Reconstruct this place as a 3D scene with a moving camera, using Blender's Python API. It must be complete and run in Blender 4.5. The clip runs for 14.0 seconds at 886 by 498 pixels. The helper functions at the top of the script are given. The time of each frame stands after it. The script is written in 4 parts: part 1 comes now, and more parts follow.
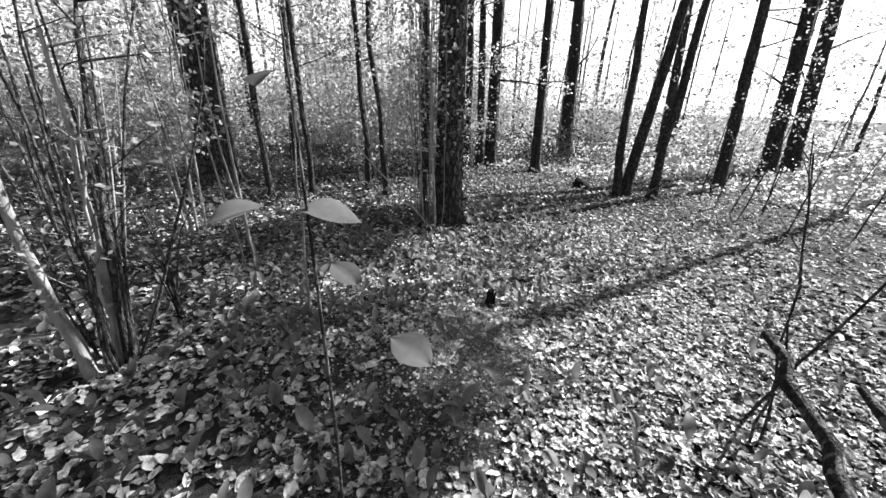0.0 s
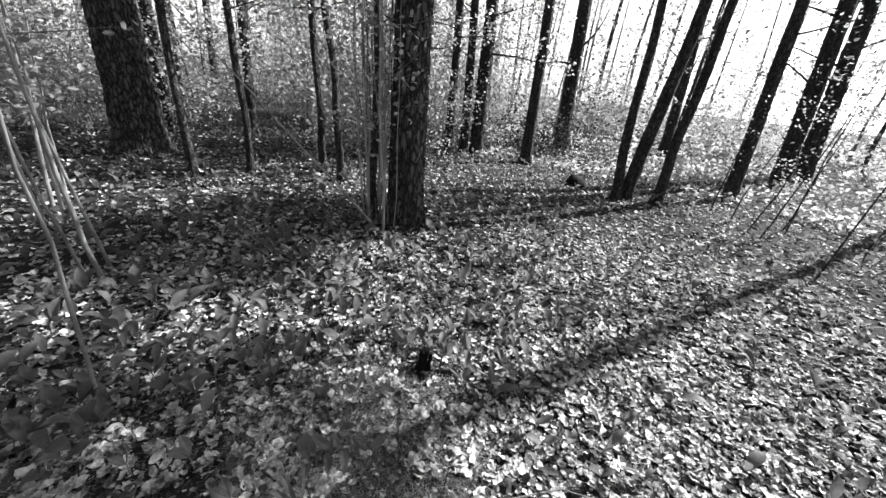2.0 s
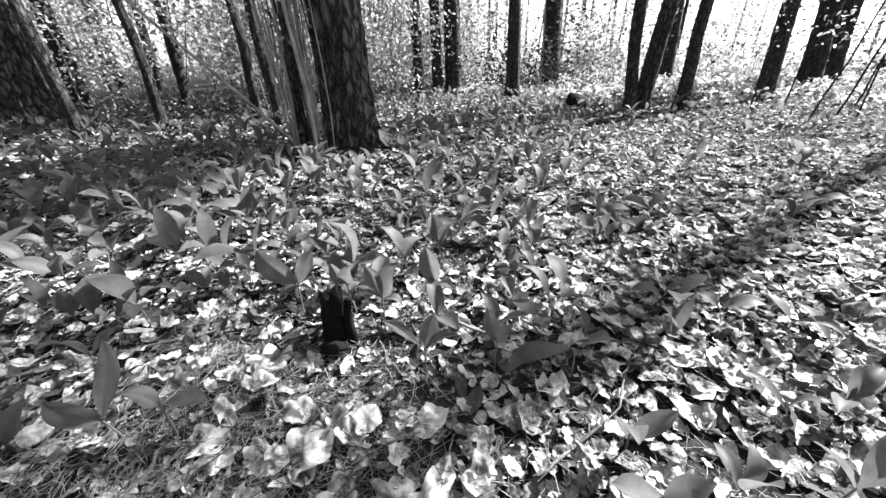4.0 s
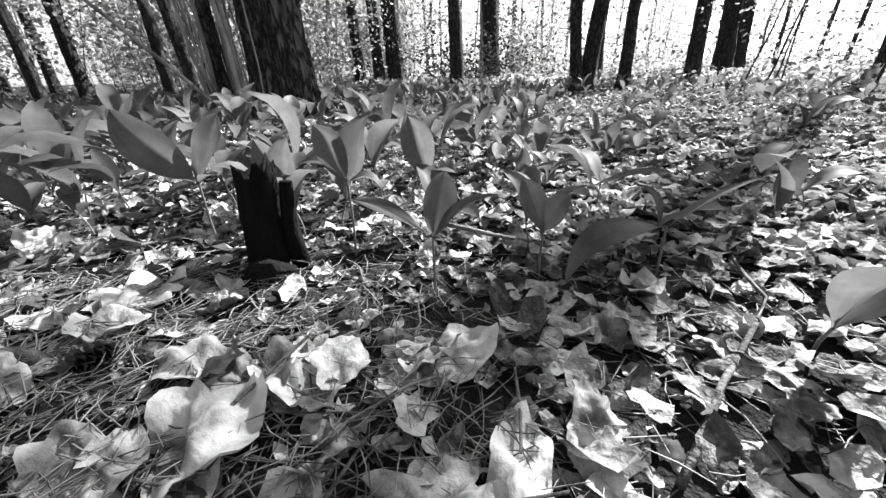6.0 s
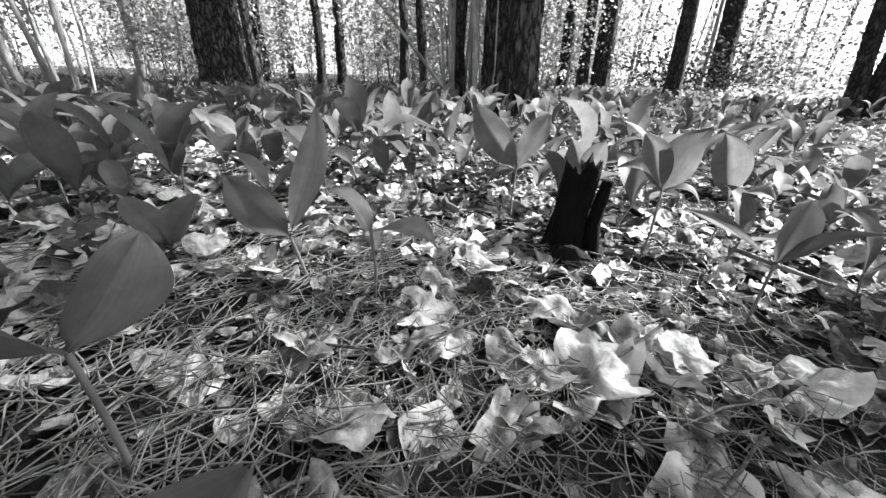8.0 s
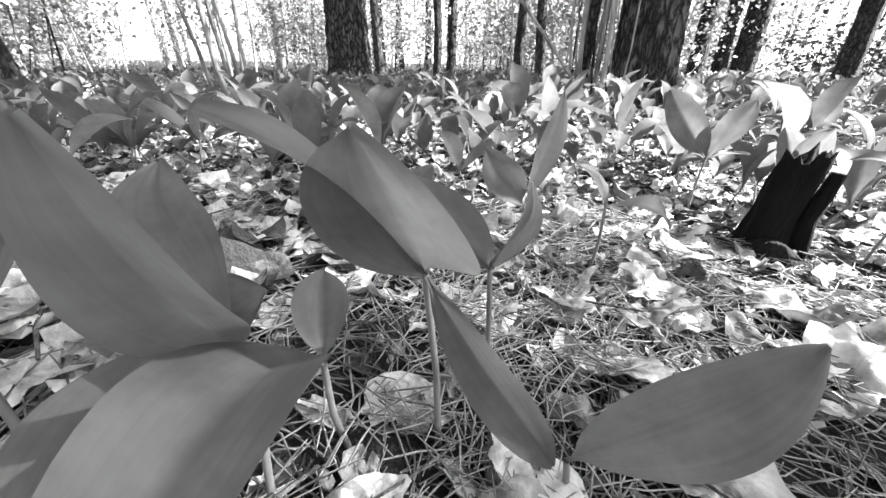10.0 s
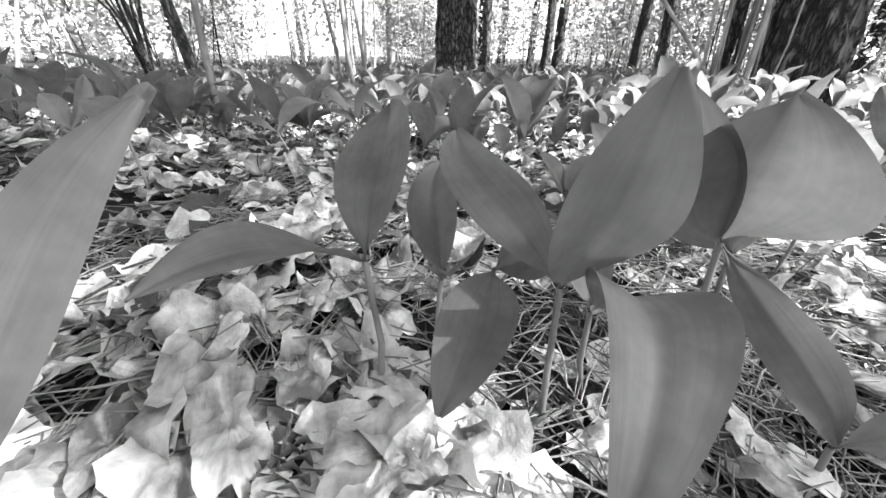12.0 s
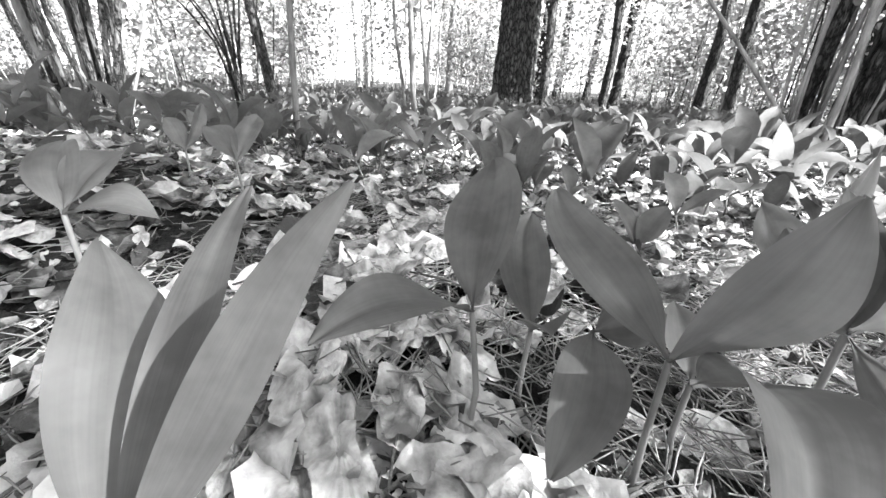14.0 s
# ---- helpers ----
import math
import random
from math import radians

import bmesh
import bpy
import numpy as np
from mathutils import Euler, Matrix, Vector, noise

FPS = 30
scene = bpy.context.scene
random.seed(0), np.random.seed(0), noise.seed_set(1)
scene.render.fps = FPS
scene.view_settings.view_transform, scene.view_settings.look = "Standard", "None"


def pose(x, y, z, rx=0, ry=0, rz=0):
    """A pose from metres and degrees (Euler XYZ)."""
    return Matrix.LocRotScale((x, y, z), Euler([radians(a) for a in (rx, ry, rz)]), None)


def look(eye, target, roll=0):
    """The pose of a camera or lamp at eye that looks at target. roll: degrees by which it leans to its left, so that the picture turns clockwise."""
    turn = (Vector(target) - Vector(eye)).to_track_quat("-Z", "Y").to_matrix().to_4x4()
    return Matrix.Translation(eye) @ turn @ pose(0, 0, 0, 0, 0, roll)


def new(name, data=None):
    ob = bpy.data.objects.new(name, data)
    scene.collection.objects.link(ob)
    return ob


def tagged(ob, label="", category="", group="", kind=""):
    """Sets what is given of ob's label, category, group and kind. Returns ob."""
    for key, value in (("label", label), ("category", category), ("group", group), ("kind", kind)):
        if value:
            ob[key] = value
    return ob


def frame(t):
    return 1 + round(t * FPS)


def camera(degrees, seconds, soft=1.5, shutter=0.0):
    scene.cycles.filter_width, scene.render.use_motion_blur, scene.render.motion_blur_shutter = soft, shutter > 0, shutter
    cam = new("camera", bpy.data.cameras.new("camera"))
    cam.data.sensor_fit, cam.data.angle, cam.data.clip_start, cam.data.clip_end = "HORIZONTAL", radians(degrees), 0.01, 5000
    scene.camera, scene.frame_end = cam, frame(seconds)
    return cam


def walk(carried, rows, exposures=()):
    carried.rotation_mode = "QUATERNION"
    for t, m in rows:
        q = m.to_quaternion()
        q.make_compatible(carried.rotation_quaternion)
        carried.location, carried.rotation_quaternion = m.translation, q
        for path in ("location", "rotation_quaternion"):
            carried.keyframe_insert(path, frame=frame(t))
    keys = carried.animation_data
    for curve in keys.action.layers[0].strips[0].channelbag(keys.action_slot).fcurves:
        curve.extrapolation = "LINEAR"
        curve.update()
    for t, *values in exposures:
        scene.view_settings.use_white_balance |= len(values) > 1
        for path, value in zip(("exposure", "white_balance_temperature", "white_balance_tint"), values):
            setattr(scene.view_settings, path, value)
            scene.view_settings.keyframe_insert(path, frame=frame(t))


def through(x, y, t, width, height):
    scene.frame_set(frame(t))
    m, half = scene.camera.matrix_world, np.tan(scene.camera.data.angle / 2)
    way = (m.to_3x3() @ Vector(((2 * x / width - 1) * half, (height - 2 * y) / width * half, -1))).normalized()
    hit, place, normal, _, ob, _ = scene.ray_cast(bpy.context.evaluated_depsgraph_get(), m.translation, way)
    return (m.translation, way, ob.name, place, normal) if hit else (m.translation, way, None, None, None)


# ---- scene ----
cam = camera(101.5, 14.0)
PATH = [
    (0, (0.404, -2.976, 1.747), (-0.115, -1.196, 0.998), 2.4),
    (0.5, (0.435, -2.757, 1.81), (0.036, -0.919, 1.131), 2.2),
    (1, (0.496, -2.403, 1.772), (0.067, -0.585, 1.056), 5.6),
    (1.5, (0.497, -1.994, 1.677), (0.148, -0.185, 0.898), 7.1),
    (2, (0.48, -1.653, 1.618), (0.025, 0.11, 0.791), 6.7),
    (2.5, (0.536, -1.303, 1.546), (-0.126, 0.344, 0.625), 7.2),
    (3, (0.539, -1.059, 1.436), (-0.232, 0.534, 0.504), 4.6),
    (3.5, (0.468, -0.882, 1.088), (-0.231, 0.814, 0.292), -0.9),
    (3.7, (0.488, -0.785, 0.906), (-0.098, 0.893, -0.011), -1.7),
    (5.8, (0.358, -0.481, 0.278), (0.231, 1.32, -0.581), -1.1),
    (6, (0.337, -0.492, 0.278), (0.154, 1.3, -0.591), -1.6),
    (6.5, (0.27, -0.527, 0.28), (-0.117, 1.221, -0.611), -0.5),
    (7, (0.222, -0.559, 0.288), (-0.364, 1.134, -0.6), -1.2),
    (7.5, (0.177, -0.597, 0.29), (-0.57, 1.033, -0.597), -0.3),
    (8, (0.13, -0.635, 0.289), (-0.801, 0.913, -0.569), 1.7),
    (8.2, (0.116, -0.644, 0.285), (-0.85, 0.872, -0.591), 2.1),
    (10.3, (0.018, -0.799, 0.280), (-1.298, 0.402, -0.629), 0.9),
    (10.5, (0.014, -0.809, 0.282), (-1.325, 0.364, -0.629), 1.1),
    (11, (0.005, -0.826, 0.283), (-1.366, 0.299, -0.641), 0.7),
    (11.5, (-0.008, -0.867, 0.282), (-1.478, 0.133, -0.635), 1.0),
    (12, (-0.014, -0.888, 0.273), (-1.534, 0.015, -0.663), 0.9),
    (12.5, (-0.017, -0.899, 0.273), (-1.566, -0.052, -0.667), 0.7),
    (13, (-0.019, -0.901, 0.287), (-1.619, -0.060, -0.569), 1.2),
    (13.5, (-0.025, -0.907, 0.296), (-1.668, -0.105, -0.514), 3.3),
    (14, (-0.028, -0.925, 0.293), (-1.696, -0.193, -0.533), 3.1),
]
walk(cam, [(t, look(eye, target, roll)) for t, eye, target, roll in PATH],
     exposures=[(0, 2.3), (0.5, 2.05), (1.0, 1.87), (1.5, 1.9), (2.0, 2.15), (2.5, 2.45), (3.0, 2.65), (3.7, 2.65), (5.8, 2.35), (7.0, 2.4), (8.2, 2.8), (10.3, 3.65), (12.5, 3.68), (14, 3.72)])

# ---- world and sun ----
SUN_AZ, SUN_EL = 42.0, 40.0          # degrees from +y towards +x, and above the horizon
world = bpy.data.worlds.new("world")
scene.world = world
world.use_nodes = True
wt = world.node_tree
wt.nodes.clear()
sky = wt.nodes.new("ShaderNodeTexSky")
sky.sky_type, sky.sun_disc = "NISHITA", False
sky.sun_elevation, sky.sun_rotation = radians(SUN_EL), radians(SUN_AZ)
grey = wt.nodes.new("ShaderNodeRGBToBW")
back = wt.nodes.new("ShaderNodeBackground")
back.inputs["Strength"].default_value = 0.072
wout = wt.nodes.new("ShaderNodeOutputWorld")
wt.links.new(sky.outputs["Color"], grey.inputs["Color"])
wt.links.new(grey.outputs["Val"], back.inputs["Color"])
wt.links.new(back.outputs["Background"], wout.inputs["Surface"])
sun_data = bpy.data.lights.new("sun", "SUN")
sun_data.energy, sun_data.angle, sun_data.color = 5.0, radians(0.53), (1.0, 1.0, 1.0)
sun = new("sun", sun_data)
SUN_DIR = Vector((math.sin(radians(SUN_AZ)) * math.cos(radians(SUN_EL)), math.cos(radians(SUN_AZ)) * math.cos(radians(SUN_EL)), math.sin(radians(SUN_EL))))
sun.matrix_world = look(SUN_DIR * 30, (0, 0, 0))


# ---- materials: the film is black and white, so every surface is a grey ----
def material(name, dark, light, scale, rough=0.7, bump=0.3, bump_scale=60.0, stretch=(1, 1, 1), spread=0.25, through=0.0, detail=6.0, spec=0.3, veins=0.0, plates=0.0, rise=(0.03, 0.0003)):
    """A grey surface between two values, mottled at two scales, with a fine relief; through: share of light let through."""
    m = bpy.data.materials.new(name)
    m.use_nodes = True
    t = m.node_tree
    n, ln = t.nodes, t.links
    bsdf, out = n["Principled BSDF"], n["Material Output"]
    tc = n.new("ShaderNodeTexCoord")
    mp = n.new("ShaderNodeMapping")
    mp.inputs["Scale"].default_value = stretch
    ln.new(tc.outputs["Object"], mp.inputs["Vector"])
    big, fine = n.new("ShaderNodeTexNoise"), n.new("ShaderNodeTexNoise")
    big.inputs["Scale"].default_value, big.inputs["Detail"].default_value = scale, detail
    fine.inputs["Scale"].default_value, fine.inputs["Detail"].default_value = bump_scale, 4.0
    ln.new(mp.outputs["Vector"], big.inputs["Vector"])
    ln.new(mp.outputs["Vector"], fine.inputs["Vector"])
    mix = n.new("ShaderNodeMath")
    mix.operation = "MULTIPLY_ADD"
    ln.new(fine.outputs["Fac"], mix.inputs[0])
    mix.inputs[1].default_value = 0.45
    add = n.new("ShaderNodeMath")
    add.operation = "MULTIPLY_ADD"
    ln.new(big.outputs["Fac"], add.inputs[0])
    add.inputs[1].default_value, add.inputs[2].default_value = 1.6, -0.5
    ln.new(add.outputs[0], mix.inputs[2])
    geo = n.new("ShaderNodeNewGeometry")
    info = n.new("ShaderNodeObjectInfo")
    rnd = n.new("ShaderNodeMath")
    rnd.operation = "ADD"
    ln.new(geo.outputs["Random Per Island"], rnd.inputs[0])
    ln.new(info.outputs["Random"], rnd.inputs[1])
    var = n.new("ShaderNodeMath")
    var.operation = "MULTIPLY_ADD"
    ln.new(rnd.outputs[0], var.inputs[0])
    var.inputs[1].default_value = spread
    ln.new(mix.outputs[0], var.inputs[2])
    sub = n.new("ShaderNodeMath")
    sub.operation, sub.use_clamp = "SUBTRACT", True
    ln.new(var.outputs[0], sub.inputs[0])
    sub.inputs[1].default_value = spread + 0.22
    ramp = n.new("ShaderNodeValToRGB")
    ramp.color_ramp.elements[0].color = (dark, dark, dark, 1)
    ramp.color_ramp.elements[1].color = (light, light, light, 1)
    ln.new(sub.outputs[0], ramp.inputs["Fac"])
    ln.new(ramp.outputs["Color"], bsdf.inputs["Base Color"])
    bsdf.inputs["Roughness"].default_value = rough
    bsdf.inputs["Specular IOR Level"].default_value = spec
    if bump:
        b = n.new("ShaderNodeBump")
        b.inputs["Strength"].default_value, b.inputs["Distance"].default_value = bump, 0.01
        ln.new(fine.outputs["Fac"], b.inputs["Height"])
        ln.new(b.outputs["Normal"], bsdf.inputs["Normal"])
    # bark plates: dark furrow tone, with cavity shade added into the colour
    if plates:
        vm = n.new("ShaderNodeMapping")
        vm.inputs["Scale"].default_value = (plates, plates, plates * 0.36)
        warp = n.new("ShaderNodeMixRGB")
        warp.inputs["Fac"].default_value = 0.06
        ln.new(tc.outputs["Object"], warp.inputs["Color1"])
        ln.new(fine.outputs["Color"], warp.inputs["Color2"])
        ln.new(warp.outputs["Color"], vm.inputs["Vector"])
        vo = n.new("ShaderNodeTexVoronoi")
        vo.feature = "DISTANCE_TO_EDGE"
        vo.inputs["Scale"].default_value = 1.0
        ln.new(vm.outputs["Vector"], vo.inputs["Vector"])
        cr = n.new("ShaderNodeValToRGB")
        cr.color_ramp.elements[0].color, cr.color_ramp.elements[0].position = (0.08, 0.08, 0.08, 1), 0.02
        cr.color_ramp.elements[1].position = 0.22
        ln.new(vo.outputs["Distance"], cr.inputs["Fac"])
        cm = n.new("ShaderNodeMixRGB")
        cm.blend_type = "MULTIPLY"
        cm.inputs["Fac"].default_value = 1.0
        ln.new(ramp.outputs["Color"], cm.inputs["Color1"])
        ln.new(cr.outputs["Color"], cm.inputs["Color2"])
        ln.new(cm.outputs["Color"], bsdf.inputs["Base Color"])
        pb = n.new("ShaderNodeBump")
        pb.inputs["Strength"].default_value, pb.inputs["Distance"].default_value = 1.0, 0.02
        ln.new(cr.outputs["Color"], pb.inputs["Height"])
        ln.new(b.outputs["Normal"], pb.inputs["Normal"])
        ln.new(pb.outputs["Normal"], bsdf.inputs["Normal"])
    if veins:
        uv = n.new("ShaderNodeTexCoord")
        um = n.new("ShaderNodeMapping")
        um.inputs["Scale"].default_value = (veins, 1.4, 1.0)
        ln.new(uv.outputs["UV"], um.inputs["Vector"])
        sn = n.new("ShaderNodeTexNoise")
        sn.noise_dimensions = "4D"
        sn.inputs["Scale"].default_value, sn.inputs["Detail"].default_value = 1.0, 3.0
        wm = n.new("ShaderNodeMath")
        wm.operation = "MULTIPLY"
        wm.inputs[1].default_value = 40.0
        ln.new(info.outputs["Random"], wm.inputs[0])
        ln.new(wm.outputs[0], sn.inputs["W"])
        ln.new(um.outputs["Vector"], sn.inputs["Vector"])
        streak = n.new("ShaderNodeMath")
        streak.operation = "MULTIPLY_ADD"
        ln.new(sn.outputs[0], streak.inputs[0])
        streak.inputs[1].default_value = 0.55
        ln.new(mix.outputs[0], streak.inputs[2])
        ln.new(streak.outputs[0], var.inputs[2])
        sub.inputs[1].default_value = spread + 0.5
        vb = n.new("ShaderNodeBump")
        vb.inputs["Strength"].default_value, vb.inputs["Distance"].default_value = rise
        ln.new(sn.outputs[0], vb.inputs["Height"])
        if bump:
            ln.new(b.outputs["Normal"], vb.inputs["Normal"])
        ln.new(vb.outputs["Normal"], bsdf.inputs["Normal"])
    if through:
        tr = n.new("ShaderNodeBsdfTranslucent")
        ln.new(ramp.outputs["Color"], tr.inputs["Color"])
        ms = n.new("ShaderNodeMixShader")
        ms.inputs["Fac"].default_value = through
        ln.new(bsdf.outputs["BSDF"], ms.inputs[1])
        ln.new(tr.outputs["BSDF"], ms.inputs[2])
        ln.new(ms.outputs["Shader"], out.inputs["Surface"])
    return m


SOIL = material("forest_soil", 0.006, 0.045, 30.0, rough=0.95, bump=1.0, bump_scale=160.0, spread=0.0, spec=0.08)
LITTER = material("dead_leaf", 0.04, 0.68, 26.0, rough=0.75, bump=0.6, bump_scale=130.0, spread=0.75, through=0.15)
BIGLITTER = material("large_dead_leaf", 0.1, 0.72, 3.2, rough=0.7, bump=0.4, bump_scale=9.0, spread=0.45, through=0.15, veins=9.0, rise=(0.35, 0.003))
NEEDLE = material("pine_needle", 0.006, 0.2, 20.0, rough=0.6, bump=0.0, spread=0.9)
TWIG = material("dead_twig", 0.03, 0.22, 25.0, rough=0.85, bump=0.6, bump_scale=150.0, spread=0.4)
LILY = material("lily_leaf", 0.075, 0.15, 30.0, rough=0.58, bump=0.0, bump_scale=160.0, spread=0.35, through=0.55, spec=0.35, veins=22.0, rise=(0.12, 0.0006))
STEM = material("lily_stem", 0.08, 0.2, 20.0, rough=0.5, bump=0.1, spread=0.2)
BARK = material("pine_bark", 0.03, 0.17, 7.0, rough=0.92, bump=1.0, bump_scale=26.0, stretch=(3, 3, 0.8), spread=0.0, plates=18.0)
DARKBARK = material("dark_bark", 0.02, 0.12, 8.0, rough=0.9, bump=1.0, bump_scale=40.0, stretch=(2, 2, 0.5), spread=0.2, plates=26.0)
PALEBARK = material("pale_bark", 0.07, 0.3, 9.0, rough=0.8, bump=0.4, bump_scale=60.0, stretch=(2, 2, 0.6), spread=0.3)
CHAR = material("rotten_wood", 0.002, 0.009, 20.0, rough=0.9, bump=1.0, bump_scale=70.0, stretch=(2, 2, 0.5), spread=0.0, spec=0.1)
FOLIAGE = material("tree_foliage", 0.16, 0.52, 3.0, rough=0.5, bump=0.0, spread=0.9, through=0.55)
BUSH = material("bush_foliage", 0.04, 0.12, 3.0, rough=0.75, bump=0.0, spread=0.6, through=0.35, spec=0.12)
CONE = material("pine_cone", 0.03, 0.2, 30.0, rough=0.8, bump=0.4, spread=0.4)


# ---- ground form ----
def gz(x, y):
    z = -0.055 * x * math.exp(-(x / 1.3) ** 2) - 0.07 / (1 + math.exp(min(30.0, (x + 3.2) * 1.6))) + 0.085 * math.exp(-((x + 0.35) ** 2 + (y + 0.85) ** 2) / 0.3)
    z += 0.09 * math.exp(-((x + 1.0) ** 2 + (y + 1.35) ** 2) / 0.14)
    z += 0.008 * noise.noise((x * 3.1, y * 3.1, 0.0)) + 0.04 * noise.noise((x * 0.3, y * 0.3, 4.0)) * min(1.0, math.hypot(x, y) / 5.0)
    return z


class Build:
    """Collects verts and faces for one mesh."""

    def __init__(self):
        self.v, self.f, self.uv = [], [], {}

    def tube(self, pts, radii, sides=8, cap=True, wobble=0.0, rng=None):
        start = len(self.v)
        pts = [Vector(p) for p in pts]
        up = Vector((0.31, 0.95, 0.05))
        for i, p in enumerate(pts):
            d = (pts[min(i + 1, len(pts) - 1)] - pts[max(i - 1, 0)]).normalized()
            a = d.cross(up).normalized() if abs(d.dot(up)) < 0.95 else d.cross(Vector((1, 0, 0))).normalized()
            b = d.cross(a)
            for k in range(sides):
                q = 2 * math.pi * k / sides
                r = radii[i] * (1 + (rng.uniform(-wobble, wobble) if wobble else 0))
                self.v.append(p + a * (math.cos(q) * r) + b * (math.sin(q) * r))
        for i in range(len(pts) - 1):
            for k in range(sides):
                k2 = (k + 1) % sides
                self.f.append((start + i * sides + k, start + i * sides + k2, start + (i + 1) * sides + k2, start + (i + 1) * sides + k))
        if cap:
            self.f.append(tuple(start + k for k in range(sides))[::-1])
            self.f.append(tuple(start + (len(pts) - 1) * sides + k for k in range(sides)))

    def blade(self, base, tip, width, normal, sag=0.12, fold=0.25, nl=8, nw=2, narrow=0.1, wave=0.0, phase=0.0, twist=0.0, sway=0.0):
        """A leaf from base to tip; sag bows it along its normal, fold lifts the edges, in shares of length and width."""
        base, tip, normal = Vector(base), Vector(tip), Vector(normal)
        d = tip - base
        length = d.length
        d.normalize()
        side = d.cross(normal)
        side = side.normalized() if side.length > 1e-4 else d.orthogonal().normalized()
        up = side.cross(d).normalized()
        start = len(self.v)
        for i in range(nl + 1):
            s = i / nl
            c = base + d * (length * s) + up * (sag * length * 4 * s * (1 - s) * (0.7 + 0.6 * s)) + side * (sway * length * math.sin(math.pi * s * s))
            q = max(0.0, (s - narrow) / (1 - narrow))
            w = width * 0.5 * (math.sin(math.pi * q ** 1.02) ** 0.66 if 0 < q < 1 else 0.0)
            w = max(w, 0.022 * width * 1.5 if s < 0.5 else 0.0015)
            tw = twist * s
            sd, un = side * math.cos(tw) + up * math.sin(tw), up * math.cos(tw) - side * math.sin(tw)
            for j in range(-nw, nw + 1):
                u = j / nw
                h = fold * w * (math.sqrt(u * u + 0.02) - 0.14) - 0.028 * width * math.exp(-(u * 6) ** 2) + wave * width * math.sin(6.5 * s + phase + 1.9 * u) * u * u
                self.uv[len(self.v)] = (0.5 + 0.5 * u, s)
                self.v.append(c + sd * (w * u) + un * h)
        n = 2 * nw + 1
        for i in range(nl):
            for j in range(n - 1):
                a = start + i * n + j
                self.f.append((a, a + 1, a + n + 1, a + n))

    def mesh(self, name, mat, smooth=True):
        me = bpy.data.meshes.new(name)
        me.from_pydata([tuple(p) for p in self.v], [], self.f)
        me.materials.append(mat)
        if self.uv:
            layer = me.uv_layers.new(name="leaf")
            layer.data.foreach_set("uv", [c for l in me.loops for c in self.uv.get(l.vertex_index, (0.0, 0.0))])
        if smooth:
            me.polygons.foreach_set("use_smooth", [True] * len(me.polygons))
        me.update()
        return me


def part(name, data, parent=None, label=""):
    ob = new(name, data)
    if parent is not None:
        ob.parent = parent
    return tagged(ob, label=label)


def holder(name, at, label, category, group=""):
    ob = new(name)
    ob.location = at
    ob.empty_display_size = 0.05
    return tagged(ob, label=label, category=category, group=group)


# ---- ground ----
N, K = 280, 7.2
axis = [math.sinh(K * (2 * i / N - 1)) * 600.0 / math.sinh(K) for i in range(N + 1)]
gv = [(x - 0.1, y - 0.2, gz(x - 0.1, y - 0.2)) for y in axis for x in axis]
gf = [(r * (N + 1) + c, r * (N + 1) + c + 1, (r + 1) * (N + 1) + c + 1, (r + 1) * (N + 1) + c) for r in range(N) for c in range(N)]
gm = bpy.data.meshes.new("ground")
gm.from_pydata(gv, [], gf)
gm.materials.append(SOIL)
gm.polygons.foreach_set("use_smooth", [True] * len(gm.polygons))
tagged(new("ground", gm), "dark forest soil under dead leaves and needles", "ground", kind="structure")


# ---- trees ----
def wander(seed, r, z):
    """The sideways bends of a slim trunk at height z."""
    amp = 0.09 * max(0.0, min(1.0, (0.13 - r) / 0.06)) * min(1.0, max(z, 0.0))
    return Vector((amp * noise.noise((seed * 1.7, z * 0.85, 0.3)), amp * noise.noise((seed * 1.7, z * 0.85, 7.3)), 0.0))


def ridged_trunk(x, y, r, height, seed, lean=(0, 0), sides=96, fine=True, ridge=0.05):
    """A trunk with deep bark furrows, flared at the root."""
    b = Build()
    rings = []
    z = -0.15
    while z < height:
        rings.append(z)
        z += 0.03 if fine and z < 2.2 else 0.1 if r < 0.3 and z < 2.6 and sides > 20 else 0.35
    ox = Vector((seed * 7.3, seed * 3.1, 0))
    for z in rings:
        t = max(z, 0) / height
        flare = 1 + 0.30 * math.exp(-max(z, 0) / 0.12) + 0.10 * math.exp(-max(z, 0) / 0.5)
        rr = r * flare * (1 - 0.72 * t)
        bend = wander(seed, r, z)
        for k in range(sides):
            a = 2 * math.pi * k / sides
            p = Vector((math.cos(a) * 2.2, math.sin(a) * 2.2, z * 2.4)) * (1.0) + ox
            n1 = noise.noise((p.x * 2.6 + 0.4 * noise.noise((p.x, p.y, z * 5)), p.y * 2.6, p.z * 0.62))
            n2 = noise.noise((p.x * 6.0, p.y * 6.0, z * 9.0))
            fur = -abs(n1) ** 0.6 * 1.2 + 0.3 * n2
            q = rr * (1 + ridge * 2.2 * (fur + 0.5) + 0.06 * flare * noise.noise((math.cos(a) * 1.3 + seed, math.sin(a) * 1.3, z * 0.6)))
            b.v.append(bend + Vector((lean[0] * z + math.cos(a) * q, lean[1] * z + math.sin(a) * q, z)))
    for i in range(len(rings) - 1):
        for k in range(sides):
            k2 = (k + 1) % sides
            b.f.append((i * sides + k, i * sides + k2, (i + 1) * sides + k2, (i + 1) * sides + k))
    return b


